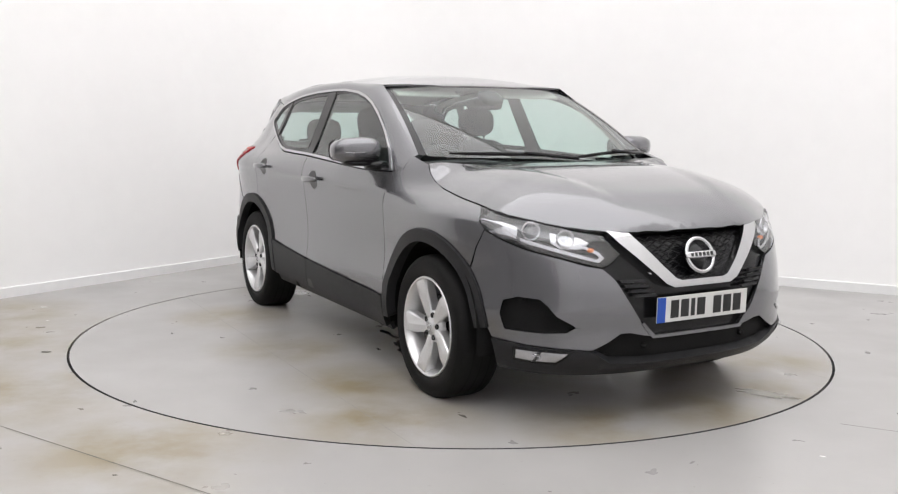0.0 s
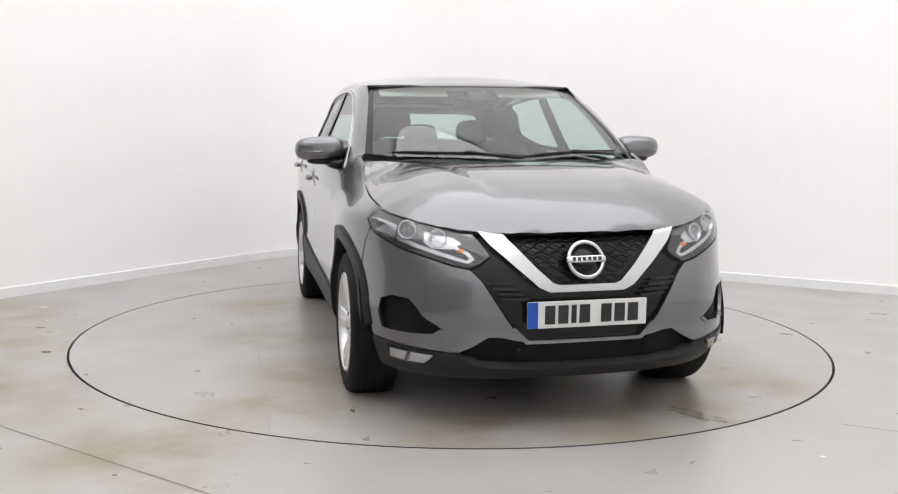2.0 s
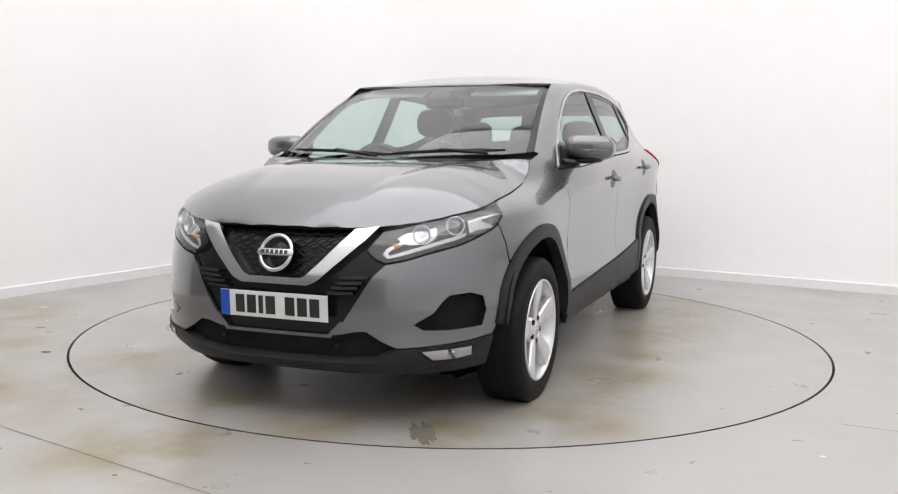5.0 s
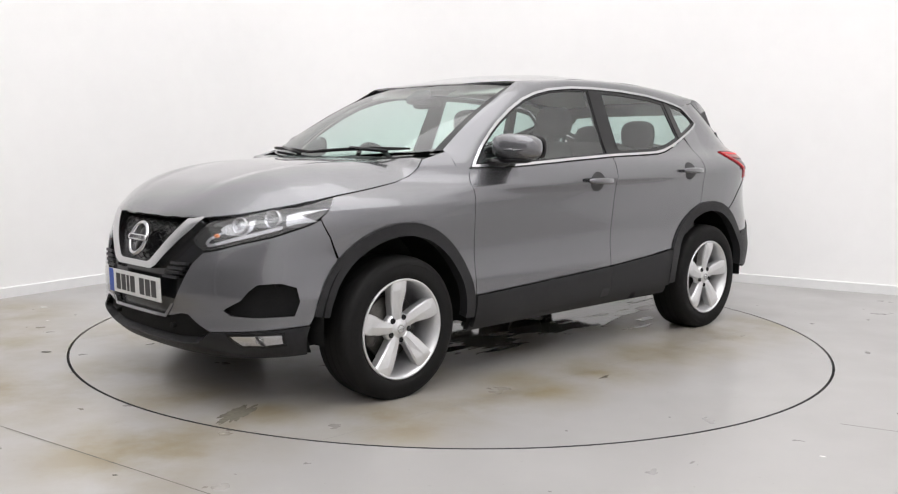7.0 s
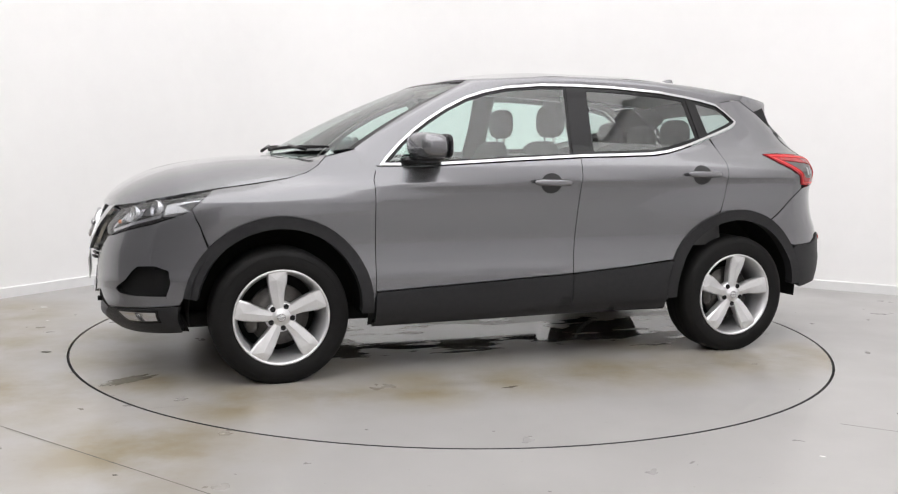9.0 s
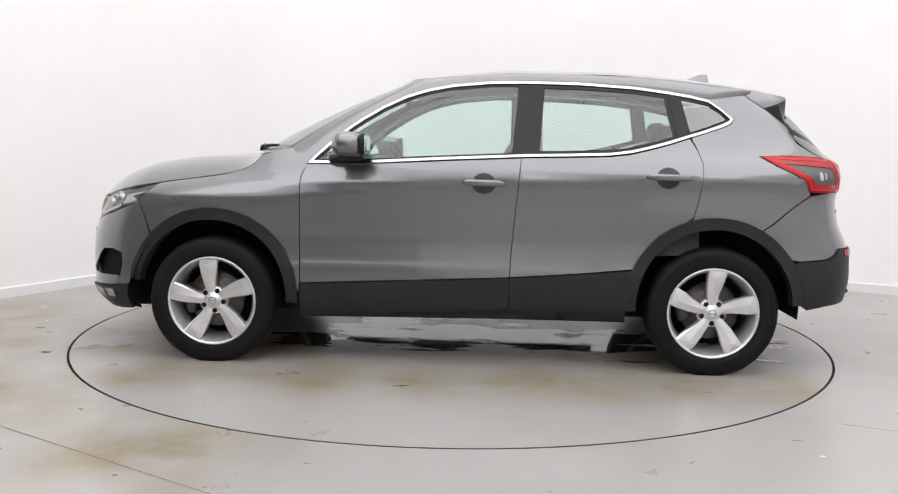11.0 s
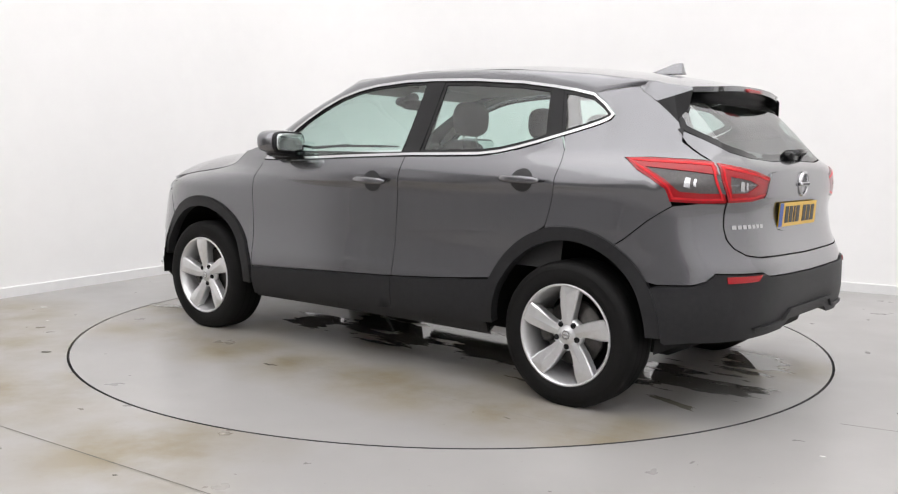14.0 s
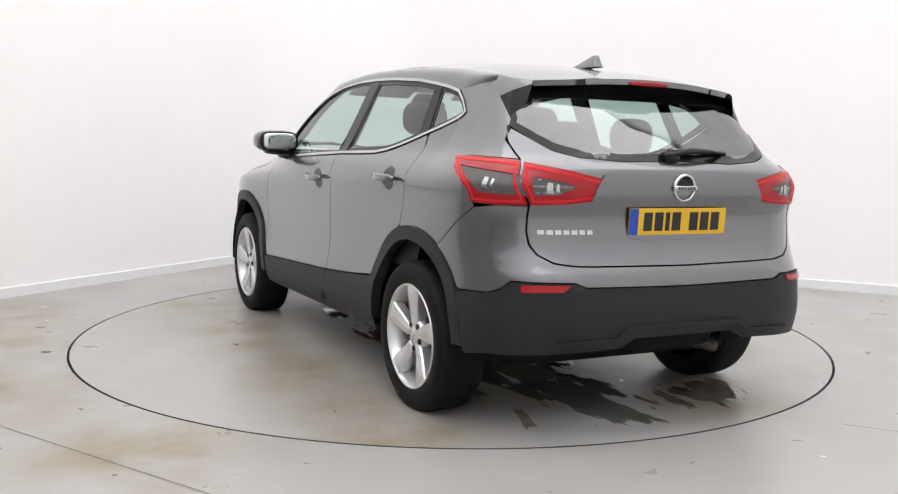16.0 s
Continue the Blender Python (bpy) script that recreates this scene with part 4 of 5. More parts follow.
for mir, side in SIDES:
    bp_ = [F(*p) for p in PAINT_EDGE] + [F(0.30, 0.398), F(0.36, 0.412), F(0.405, 0.413), F(0.46, 0.378), F(0.525, 0.346), F(0.62, 0.352), F(0.74, 0.362), S(1.86, 0.372), S(1.80, 0.378)] + arc(WHEEL_X, ARCH_R, 9, 42, 8) + [S(1.70, 0.755), S(1.733, 0.835), S(1.78, 0.812), F(0.73, 0.762), F(0.62, 0.728), F(0.54, 0.702)]
    part("bumper_skin", panel(inset(bp_, G), skin_front, 0, 0.014, 0.032, holes=[[F(*p) for p in RECESS]], mirror=mir), PAINT, bumper)
    part("bumper_recess", panel(inset([F(*p) for p in RECESS], -0.012), skin_front, -0.045, 0, 0.03, mirror=mir), GLOSS_BLACK, bumper, "black hollow in the bumper")
    sg = -1 if mir else 1
    ledge = [F(0.57, 0.44), F(0.61, 0.412), F(0.70, 0.406), F(0.80, 0.412), F(0.80, 0.421), F(0.70, 0.416), F(0.62, 0.422), F(0.588, 0.445)]
    part("recess_blade", panel(ledge, skin_front, 0.004, 0.05, 0.03, mirror=mir), PAINT, bumper)
    sens = lathe([(0, 0.012), (0.011, 0.012), (0.013, 0.009), (0.013, -0.01)], 16, "x")
    part("parking_sensor", moved(sens, Matrix.Translation((1.898, sg * 0.735, 0.555))), UNDER, bumper)
    # lower black apron at the corner, with the fog lamp
    ap = [F(0.0, 0.275), F(0.30, 0.277), F(0.44, 0.288), F(0.50, 0.325), F(0.53, 0.343), F(0.62, 0.349), F(0.74, 0.359), S(1.86, 0.369), S(1.80, 0.374), S(1.785, 0.245), S(1.86, 0.235), F(0.60, 0.226), F(0.3, 0.223), F(0, 0.222)]
    if not mir:
        part("apron", panel(ap + [(-p[0], p[1]) for p in ap[-2:0:-1]], skin_front, 0.006, 0.04, 0.04), CLAD, bumper, "black plastic apron")
    fog = [F(0.768, 0.341), F(0.70, 0.338), F(0.615, 0.335), F(0.645, 0.296), F(0.71, 0.297), F(0.762, 0.304)]
    fogl = part("fog_lamp", panel(fog, skin_front, 0.008, 0.02, 0.02, mirror=mir), LAMP_BOWL, bumper, "clear fog lamp")
    part("fog_bezel", panel(inset(fog, -0.012), skin_front, 0.0075, 0.02, 0.02, holes=[inset(fog, 0.001)], mirror=mir), GLOSS_BLACK, fogl)
    bulb = moved(soft_box(0.03, 0.045, 0.035, 2.2, 14), Matrix.Translation((1.985, sg * 0.715, 0.318)))
    part("fog_bulb", bulb, LENS, fogl)
    part("fog_divider", panel([F(0.708, 0.338), F(0.698, 0.338), F(0.706, 0.295), F(0.716, 0.295)], skin_front, 0.012, 0.006, 0.02, mirror=mir), DARK_AND_BOWL_SHADE, fogl)
    # gills beside the grille
    for k in range(4):
        z0 = 0.642 - 0.021 * k
        y0 = 0.375 - 0.018 * k
        part("gill", panel([F(y0 + 0.035, z0), F(y0 - 0.075, z0 - 0.002), F(y0 - 0.075, z0 - 0.013), F(y0 + 0.03, z0 - 0.012)], skin_front, 0.012, 0.015, 0.03, mirror=mir), CLAD, bumper)

black_half = [(0.0, 0.83), (0.445, 0.834), (0.385, 0.745), (0.43, 0.708), (0.475, 0.688)] + [(y - 0.002, z) for y, z in PAINT_EDGE[1:]] + [(0.0, 0.39)]
black_poly = [F(*p) for p in black_half] + [F(-y, z) for y, z in black_half[-2:0:-1]]
part("grille_surround", panel(black_poly, skin_front, -0.022, 0.01, 0.035), GLOSS_BLACK, bumper, "gloss black grille surround")
lower = [F(-0.53, 0.35), F(-0.40, 0.42), F(-0.25, 0.395), F(0.25, 0.395), F(0.40, 0.42), F(0.53, 0.35), F(0.53, 0.265), F(-0.53, 0.265)]
part("lower_intake", panel(lower, skin_front, -0.05, 0.0, 0.04), UNDER, bumper, "dark lower air intake")
for z0 in (0.3, 0.335):
    part("intake_bar", panel([F(-0.46, z0), F(0.46, z0), F(0.46, z0 + 0.008), F(-0.46, z0 + 0.008)], skin_front, -0.035, 0.015, 0.05), CLAD, bumper)
for yy in (-0.28, 0.28):
    part("parking_sensor", moved(lathe([(0, 0.012), (0.011, 0.012), (0.013, 0.009), (0.013, -0.01)], 16, "x"), Matrix.Translation((2.16, yy, 0.35))), UNDER, bumper)
blade = [F(-0.255, 0.384), F(0.255, 0.384), F(0.312, 0.452), F(0.3, 0.456), F(0.243, 0.398), F(-0.243, 0.398), F(-0.3, 0.456), F(-0.312, 0.452)]
part("bumper_blade", panel(blade, skin_front, 0.004, 0.02, 0.03), PAINT, bumper)

grille = new("grille")
grille.parent = car
v_half = [(0.43, 0.83), (0.39, 0.783), (0.29, 0.692), (0.205, 0.617), (0.16, 0.598)]
v_inner = [(0.12, 0.624), (0.148, 0.633), (0.207, 0.687), (0.292, 0.776), (0.34, 0.826)]
v_poly = [F(*p) for p in v_half] + [F(-y, z) for y, z in v_half[::-1]] + [F(-y, z) for y, z in v_inner[::-1]] + [F(*p) for p in v_inner]
part("chrome_v", panel(v_poly, skin_front, 0.022, 0.04, 0.022), CHROME, grille, "broad chrome V round the grille")


def mesh_cells():
    """The grille's honeycomb of slim bars between the arms of the V."""
    bm = bmesh.new()
    rows = 9
    for r in range(rows):
        z = 0.638 + r * 0.0205
        w = 0.125 + (z - 0.632) * 1.12
        n = max(3, int(w / 0.03))
        pts = []
        for i in range(-n, n + 1):
            y = w * i / n
            p = skin_front(F(y, z + 0.008 * (1 if (i + r) % 2 else -1)))
            pts.append(p + Vector((-0.004, 0, 0)))
        t = tube(pts, 0.0035, 5)
        me = bpy.data.meshes.new("tmp")
        t.to_mesh(me)
        t.free()
        bm.from_mesh(me)
        bpy.data.meshes.remove(me)
    return bm


part("grille_mesh", mesh_cells(), GLOSS_BLACK, grille, "black honeycomb grille")


def badge(parent, m, r):
    """A plain ring with a bar across it, in chrome."""
    b = new("badge")
    b.parent = parent
    ring = lathe([(r * 0.78, 0.0), (r * 0.8, 0.008), (r * 0.9, 0.012), (r, 0.006), (r, -0.004)], 40, "x")
    part("ring", moved(ring, m), CHROME, b, "plain chrome ring")
    barb = moved(soft_box(0.02, r * 2.1, r * 0.36, 8, 16), m @ Matrix.Translation((0.008, 0, 0)))
    part("bar", barb, CHROME, b)
    part("backing", moved(lathe([(0.0, 0.001), (r * 0.8, 0.001), (r * 0.8, -0.004)], 32, "x"), m), GLOSS_BLACK, b)
    for k in range(6):
        part("mark", moved(box(0.0, -r * 0.08, -r * 0.1, 0.0015, r * 0.08, r * 0.1), m @ Matrix.Translation((0.0178, (k - 2.5) * r * 0.27, 0))), DARK_AND_BOWL_SHADE, b, smooth=False)
    return b


badge(grille, Matrix.Translation((2.176, 0, 0.726)) @ pose(0, 0, 0, 0, -20, 0), 0.083)


def number_plate(parent, face, m, label):
    """A plate 520 x 111 mm with a blue band and plain bars for its characters; it faces +x of m."""
    p = new("number_plate")
    p.parent = parent
    p["label"] = label
    part("plate", moved(box(-0.006, -0.26, -0.0555, 0.0, 0.26, 0.0555, 0.002), m), face, p, smooth=False)
    part("blue_band", moved(box(0.0, 0.214 - 0.474, -0.0545, 0.0015, 0.259 - 0.474, 0.0545), m), PLATE_BLUE, p, smooth=False)
    y = -0.185
    for k, w in enumerate((0.044, 0.044, 0.022, 0.046, 0.0, 0.046, 0.046, 0.046)):
        if w:
            part("bar", moved(box(0.0, y, -0.0385, 0.0015, y + w, 0.0385), m), PLATE_INK, p, smooth=False)
        y += (w if w else 0.022) + 0.013
    return p


number_plate(bumper, PLATE_WHITE, Matrix.Translation((2.21, 0.0, 0.508)) @ pose(0, 0, 0, 0, 2, 0), "white number plate with a blue band and dark bars")

# headlamps
for mir, side in SIDES:
    lamp = new("headlamp")
    lamp.parent = car
    lamp["label"] = "clear headlamp with chrome bowls"
    sg = -1 if mir else 1
    hl = [S(1.632, 0.929), S(1.70, 0.923), S(1.80, 0.909), F(0.66, 0.887), F(0.55, 0.862), F(0.452, 0.834), F(0.39, 0.746), F(0.43, 0.714), F(0.475, 0.695), F(0.54, 0.706), F(0.62, 0.732), F(0.73, 0.766), S(1.78, 0.817), S(1.735, 0.845), S(1.68, 0.89)]
    part("housing", panel(inset(hl, 0.001), skin_front, -0.034, 0.0, 0.03, mirror=mir), LAMP_SILVER, lamp)
    part("lens", panel(inset(hl, G), skin_front, -0.001, 0.034, 0.03, mirror=mir), LENS, lamp).visible_shadow = False
    # light guide along the lower edge, folded back towards the inner end
    guide = [(F(0.745, 0.797)), F(0.62, 0.755), F(0.53, 0.728), F(0.48, 0.716), F(0.455, 0.735), F(0.47, 0.76), F(0.53, 0.79), F(0.535, 0.778), F(0.487, 0.752), F(0.475, 0.738), F(0.487, 0.73), F(0.53, 0.744), F(0.62, 0.772), F(0.745, 0.815)]
    part("light_guide", panel(guide, skin_front, -0.018, 0.012, 0.02, mirror=mir), LAMP_BOWL, lamp, "bright light guide")
    guide2 = [S(1.745, 0.83), F(0.775, 0.82), F(0.755, 0.81), F(0.74, 0.862), F(0.765, 0.875), S(1.70, 0.895), S(1.69, 0.89), F(0.778, 0.862)]
    part("light_guide", panel(guide2, skin_front, -0.018, 0.012, 0.02, mirror=mir), LAMP_BOWL, lamp)
    for yy, zz, rr in ((0.695, 0.835, 0.036), (0.585, 0.805, 0.034)):
        c = skin_front(F(yy, zz))
        mm = Matrix.Translation((c.x - 0.035, sg * c.y * 0.99, c.z)) @ pose(0, 0, 0, 0, -14, sg * 22)
        part("bowl", moved(lathe([(0.0, -0.018), (rr * 0.5, -0.014), (rr * 0.85, 0.002), (rr, 0.018), (rr * 1.12, 0.018), (rr * 1.12, -0.01)], 28, "x"), mm), LAMP_BOWL, lamp, "chrome lamp bowl")
        part("projector", moved(soft_box(0.03, rr * 1.2, rr * 1.2, 2, 16), mm), LENS, lamp)
    refl = [F(0.64, 0.845), F(0.53, 0.825), F(0.50, 0.80), F(0.545, 0.775), F(0.62, 0.775), F(0.65, 0.80)]
    part("reflector", panel(refl, skin_front, -0.026, 0.006, 0.02, mirror=mir), LAMP_BOWL, lamp)
    part("amber_bulb", moved(soft_box(0.02, 0.03, 0.018, 2.5, 12), Matrix.Translation((skin_front(F(0.5, 0.765)).x - 0.02, sg * 0.498, 0.762))), AMBER, lamp)

# ------------------------------------------------------------ tail
tg_half = [(0.0, 1.128), (0.29, 1.122), (0.48, 1.135), (0.57, 1.158), (0.625, 1.205), (0.66, 1.245), (0.675, 1.24), (0.691, 1.19), (0.702, 1.122), (0.702, 0.95), (0.708, 0.84), (0.70, 0.79), (0.675, 0.752), (0.62, 0.722), (0.53, 0.71), (0.0, 0.702)]
tailgate = part("tailgate", panel(inset([R(*p) for p in tg_half] + [R(-y, z) for y, z in tg_half[-2:0:-1]], G), skin_rear, 0.002, 0.014, 0.035), PAINT, car)
gl_half = [(0.66, 1.258), (0.628, 1.208), (0.57, 1.161), (0.48, 1.137), (0.29, 1.124), (0.0, 1.13)]
gl_side = [R(0.3, 1.45), R(0.5, 1.447)] + [RS(x - 0.004, z) for x, z in HATCH_TOP[::-1]] + [R(*p) for p in gl_half]
gl = [R(0.0, 1.452)] + gl_side + [(-p[0], p[1]) for p in gl_side[-2::-1]]
part("rear_window", panel(gl, skin_rear, 0, 0.004, 0.05), GLASS_DARK, tailgate, "tinted rear window").visible_shadow = False
part("window_border", panel(gl, skin_rear, 0.0015, 0.006, 0.04, holes=[inset(gl, 0.03)]), GLOSS_BLACK, tailgate)
# black band along the glass top, the spoiler's shadow painted in with it
top_band_and_shade = [(0.0, 1.45), (0.585, 1.445), (0.61, 1.36), (0.585, 1.33), (0.54, 1.37), (0.4, 1.38), (0.0, 1.382)]
part("top_band_and_shade", panel([R(*p) for p in top_band_and_shade] + [R(-y, z) for y, z in top_band_and_shade[-2:0:-1]], skin_rear, 0.003, 0.002, 0.04), GLOSS_BLACK, tailgate, "black band below the spoiler, with the spoiler's shadow painted in")
plinth_half = [(0.0, 1.085), (0.33, 1.08), (0.40, 1.07), (0.46, 0.965), (0.0, 0.955)]
part("tailgate_panel", panel([R(*p) for p in plinth_half] + [R(-y, z) for y, z in plinth_half[-2:0:-1]], skin_rear, 0.012, 0.014, 0.035), PAINT, tailgate)
part("tailgate_crease", panel([R(-0.27, 0.818), R(0.0, 0.822), R(0.27, 0.818), R(0.2, 0.806), R(0, 0.806), R(-0.2, 0.806)], skin_rear, 0.006, 0.01, 0.03), PAINT, tailgate)
badge(tailgate, Matrix.Translation((-2.066, 0, 1.022)) @ pose(0, 0, 0, 0, 3, 180), 0.06)
number_plate(tailgate, PLATE_YELLOW, Matrix.Translation((-2.056, 0.01, 0.882)) @ pose(0, 0, 0, 0, 3, 180), "yellow number plate with a blue band and dark bars")
for k in range(7):
    part("letter_bar", panel([R(0.672 - 0.034 * k, 0.849), R(0.646 - 0.034 * k, 0.849), R(0.646 - 0.034 * k, 0.832), R(0.672 - 0.034 * k, 0.832)], skin_rear, 0.005, 0.004, 0.03), CHROME, tailgate)

# roof spoiler over the rear window
sp_top = [(-1.6, 0.0), (-1.58, 0.3), (-1.53, 0.5), (-1.485, 0.585), (-1.545, 0.61), (-1.64, 0.588), (-1.725, 0.548), (-1.772, 0.42), (-1.792, 0.26), (-1.799, 0.13), (-1.801, 0.0)]
sp_poly = sp_top + [(x, -y) for x, y in sp_top[-2:0:-1]]


def skin_spoiler(p):
    x, y = p
    return Vector((x, y, CREST(x) - 0.05 * (abs(y) / 0.61) ** 2.3 + 0.004))


spoiler = part("spoiler", panel(sp_poly, skin_spoiler, 0, 0.024, 0.04), PAINT, car)
under = [(x * 0.995 + 0.004, y * 0.985) for x, y in sp_poly]
part("spoiler_underside", panel(under, skin_spoiler, -0.024, 0.0, 0.05), GLOSS_BLACK, spoiler, "gloss black spoiler underside")
for mir, side in SIDES:
    sg = -1 if mir else 1
    # painted skirt below the spoiler's side, then a gloss black fin down to the glass
    rim_line = [skin_spoiler(p) for p in ((-1.485, 0.585), (-1.545, 0.61), (-1.64, 0.588), (-1.725, 0.548))]
    out = Vector((0, 0.003, 0.001))
    skirt_line = [shell(*S(-1.515, 1.436)) + out, shell(*S(-1.60, 1.381)) + out, Vector((-1.675, 0.615, 1.406)), Vector((-1.735, 0.556, 1.434))]
    part("spoiler_skirt", strip(rim_line, skirt_line, 4, 0.002, mir), PAINT, spoiler)
    fin_line = [shell(*S(-1.602, 1.378)), shell(*S(-1.655, 1.337)), shell(*S(-1.713, 1.292)) + Vector((0, 0.003, 0))]
    part("spoiler_fin", strip([skirt_line[1], skirt_line[1].lerp(skirt_line[2], 0.5), skirt_line[2]], fin_line, 4, 0.0, mir), GLOSS_BLACK, spoiler, "gloss black fin beside the rear window")
    part("spoiler_cheek", strip(skirt_line[2:], [fin_line[2], skin_rear(R(0.58, 1.34))], 3, 0.0, mir), GLOSS_BLACK, spoiler)
ys_sp = np.linspace(-0.56, 0.56, 17)
part("spoiler_box", strip([skin_rear(R(y, 1.425)) for y in ys_sp], [skin_spoiler((-1.74 + 0.1 * abs(y) ** 2, y)) - Vector((0, 0, 0.026)) for y in ys_sp], 3), GLOSS_BLACK, spoiler, "gloss black panel closing the spoiler")
part("brake_light", moved(soft_box(0.02, 0.21, 0.02, 4, 16), Matrix.Translation((-1.803, 0, 1.458))), RED_LENS, spoiler, "red high brake light")
shark = bmesh.new()
prof = [(-1.2, 0.0), (-1.28, 0.016), (-1.34, 0.04), (-1.375, 0.054), (-1.395, 0.058), (-1.424, 0.058), (-1.43, 0.02), (-1.437, 0.0)]
ringL = [shark.verts.new((x, 0.028 * (1 - h / 0.075), 1.55 + h)) for x, h in prof]
ringR = [shark.verts.new((x, -0.028 * (1 - h / 0.075), 1.55 + h)) for x, h in prof]
shark.faces.new(ringL)
shark.faces.new(ringR[::-1])
for i in range(len(prof)):
    j = (i + 1) % len(prof)
    shark.faces.new((ringL[i], ringL[j], ringR[j], ringR[i]))
bmesh.ops.recalc_face_normals(shark, faces=shark.faces[:])
bmesh.ops.bevel(shark, geom=shark.edges[:], offset=0.004, segments=2, affect="EDGES", profile=0.5)
part("aerial_fin", shark, PAINT, car, "grey roof aerial fin")

# rear wiper
wiper = new("rear_wiper")
wiper.parent = tailgate
part("wiper_hub", moved(soft_box(0.06, 0.09, 0.05, 3, 18), Matrix.Translation((-2.0, 0.03, 1.148))), GLOSS_BLACK, wiper)
part("wiper_arm", tube([(-2.012, 0.04, 1.155), (-2.02, -0.06, 1.175), (-2.0, -0.2, 1.175), (-1.978, -0.29, 1.17)], 0.018, 10, 0.8, [1, 1, 0.6, 0.3]), GLOSS_BLACK, wiper)
part("wiper_blade", tube([(-1.985, 0.03, 1.17), (-1.98, -0.15, 1.175), (-1.965, -0.31, 1.166)], 0.008, 8), RUBBER, wiper)

# tail lamps
for mir, side in SIDES:
    sg = -1 if mir else 1
    outer = [RS(-1.545, 1.125), RS(-1.62, 1.078), RS(-1.70, 1.04), RS(-1.77, 1.0), RS(-1.79, 0.945), RS(-1.90, 0.942), R(0.706, 0.945), R(0.706, 1.113), RS(-1.9, 1.118), RS(-1.80, 1.124), RS(-1.66, 1.128)]
    inner = [R(0.70, 0.945), R(0.56, 0.95), R(0.44, 0.965), R(0.415, 0.98), R(0.35, 1.045), R(0.53, 1.082), R(0.70, 1.113)]
    for nm, poly, hole in (("outer_lamp", outer, [RS(-1.66, 1.088), RS(-1.77, 1.035), RS(-1.83, 0.99), RS(-1.90, 0.985), R(0.715, 0.985), R(0.715, 1.058), RS(-1.87, 1.072)]),
                           ("inner_lamp", inner, [R(0.692, 0.985), R(0.60, 0.988), R(0.52, 1.022), R(0.585, 1.04), R(0.692, 1.056)])):
        L = new(nm)
        L.parent = car
        L["label"] = "red rear lamp with a clear grey middle"
        part("red_lens", panel(inset(poly, G), skin_rear, 0.006, 0.02, 0.025, holes=[hole], mirror=mir), RED_LENS, L, "red lens")
        part("clear_lens", panel(inset(hole, -0.003), skin_rear, 0.002, 0.003, 0.025, mirror=mir), SMOKE_LENS, L, "clear grey lens")
        part("red_line", panel(inset(poly, 0.012), skin_rear, 0.0075, 0.003, 0.02, holes=[inset(poly, 0.021)], mirror=mir), RED_GUIDE, L, "brighter red light guide")
        c = skin_rear((sum(p[0] for p in hole) / len(hole), sum(p[1] for p in hole) / len(hole)))
        s_mid, z_mid = sum(p[0] for p in hole) / len(hole), sum(p[1] for p in hole) / len(hole)
        for k, (ds, w, h) in enumerate(((-0.02, 0.007, 0.02), (0.012, 0.014, 0.026))):
            facet = [(s_mid + ds - w, z_mid - h), (s_mid + ds + w, z_mid - h * 0.8), (s_mid + ds + w * 0.8, z_mid + h * 0.7), (s_mid + ds - w * 0.7, z_mid + h * 0.6)]
            part("lamp_facet", panel(facet, skin_rear, 0.004 + 0.001 * k, 0.003, 0.015, mirror=mir), LAMP_BOWL, L, "chrome lamp reflector")

# rear bumper: painted band above, black below
rear_bumper = new("rear_bumper")
rear_bumper.parent = car
band_half = [(0.0, 0.698), (0.53, 0.706), (0.622, 0.718), (0.68, 0.75), (0.706, 0.79), (0.712, 0.84), (0.708, 0.942)]
low_half = [(0.80, 0.618), (0.775, 0.65), (0.55, 0.648), (0.505, 0.63), (0.0, 0.622)]
right_side = [R(*p) for p in band_half] + [RS(-1.90, 0.942), RS(-1.803, 0.927), RS(-1.705, 0.86), RS(-1.602, 0.772)] + [(S3 - p[0], p[1]) for p in arc(-WHEEL_X, ARCH_R, 120.5, 147, 6)] + [RS(-1.755, 0.588), RS(-1.9, 0.597)] + [R(*p) for p in low_half]
full = right_side + [(-p[0], p[1]) for p in right_side[-2:0:-1]]
part("bumper_skin", panel(inset(full, 0.001), skin_rear, 0.003, 0.014, 0.035), PAINT, rear_bumper)
arcR = [(S3 - p[0], p[1]) for p in arc(-WHEEL_X, ARCH_R, 180, 147, 8)]
blk = [R(0.0, 0.619), R(0.505, 0.627), R(0.55, 0.645), R(0.775, 0.647), R(0.80, 0.615), RS(-1.9, 0.594), RS(-1.755, 0.585)] + arcR[::-1][1:] + [RS(-1.80, 0.335), RS(-1.9, 0.352), R(0.7, 0.362), R(0.33, 0.378), R(0.26, 0.415), R(0.0, 0.415)]
blk_full = blk + [(-p[0], p[1]) for p in blk[-2:0:-1]]
part("lower_bumper", panel(inset(blk_full, G), skin_rear, 0.012, 0.05, 0.04), CLAD, rear_bumper, "black plastic lower bumper")
lip = [R(0.62, 0.415), R(0.36, 0.425), R(0.30, 0.47), R(-0.30, 0.47), R(-0.36, 0.425), R(-0.62, 0.415), R(-0.6, 0.40), R(-0.35, 0.41), R(-0.28, 0.455), R(0.28, 0.455), R(0.35, 0.41), R(0.6, 0.40)]
part("bumper_ledge", panel(lip, skin_rear, 0.024, 0.015, 0.03), CLAD, rear_bumper)
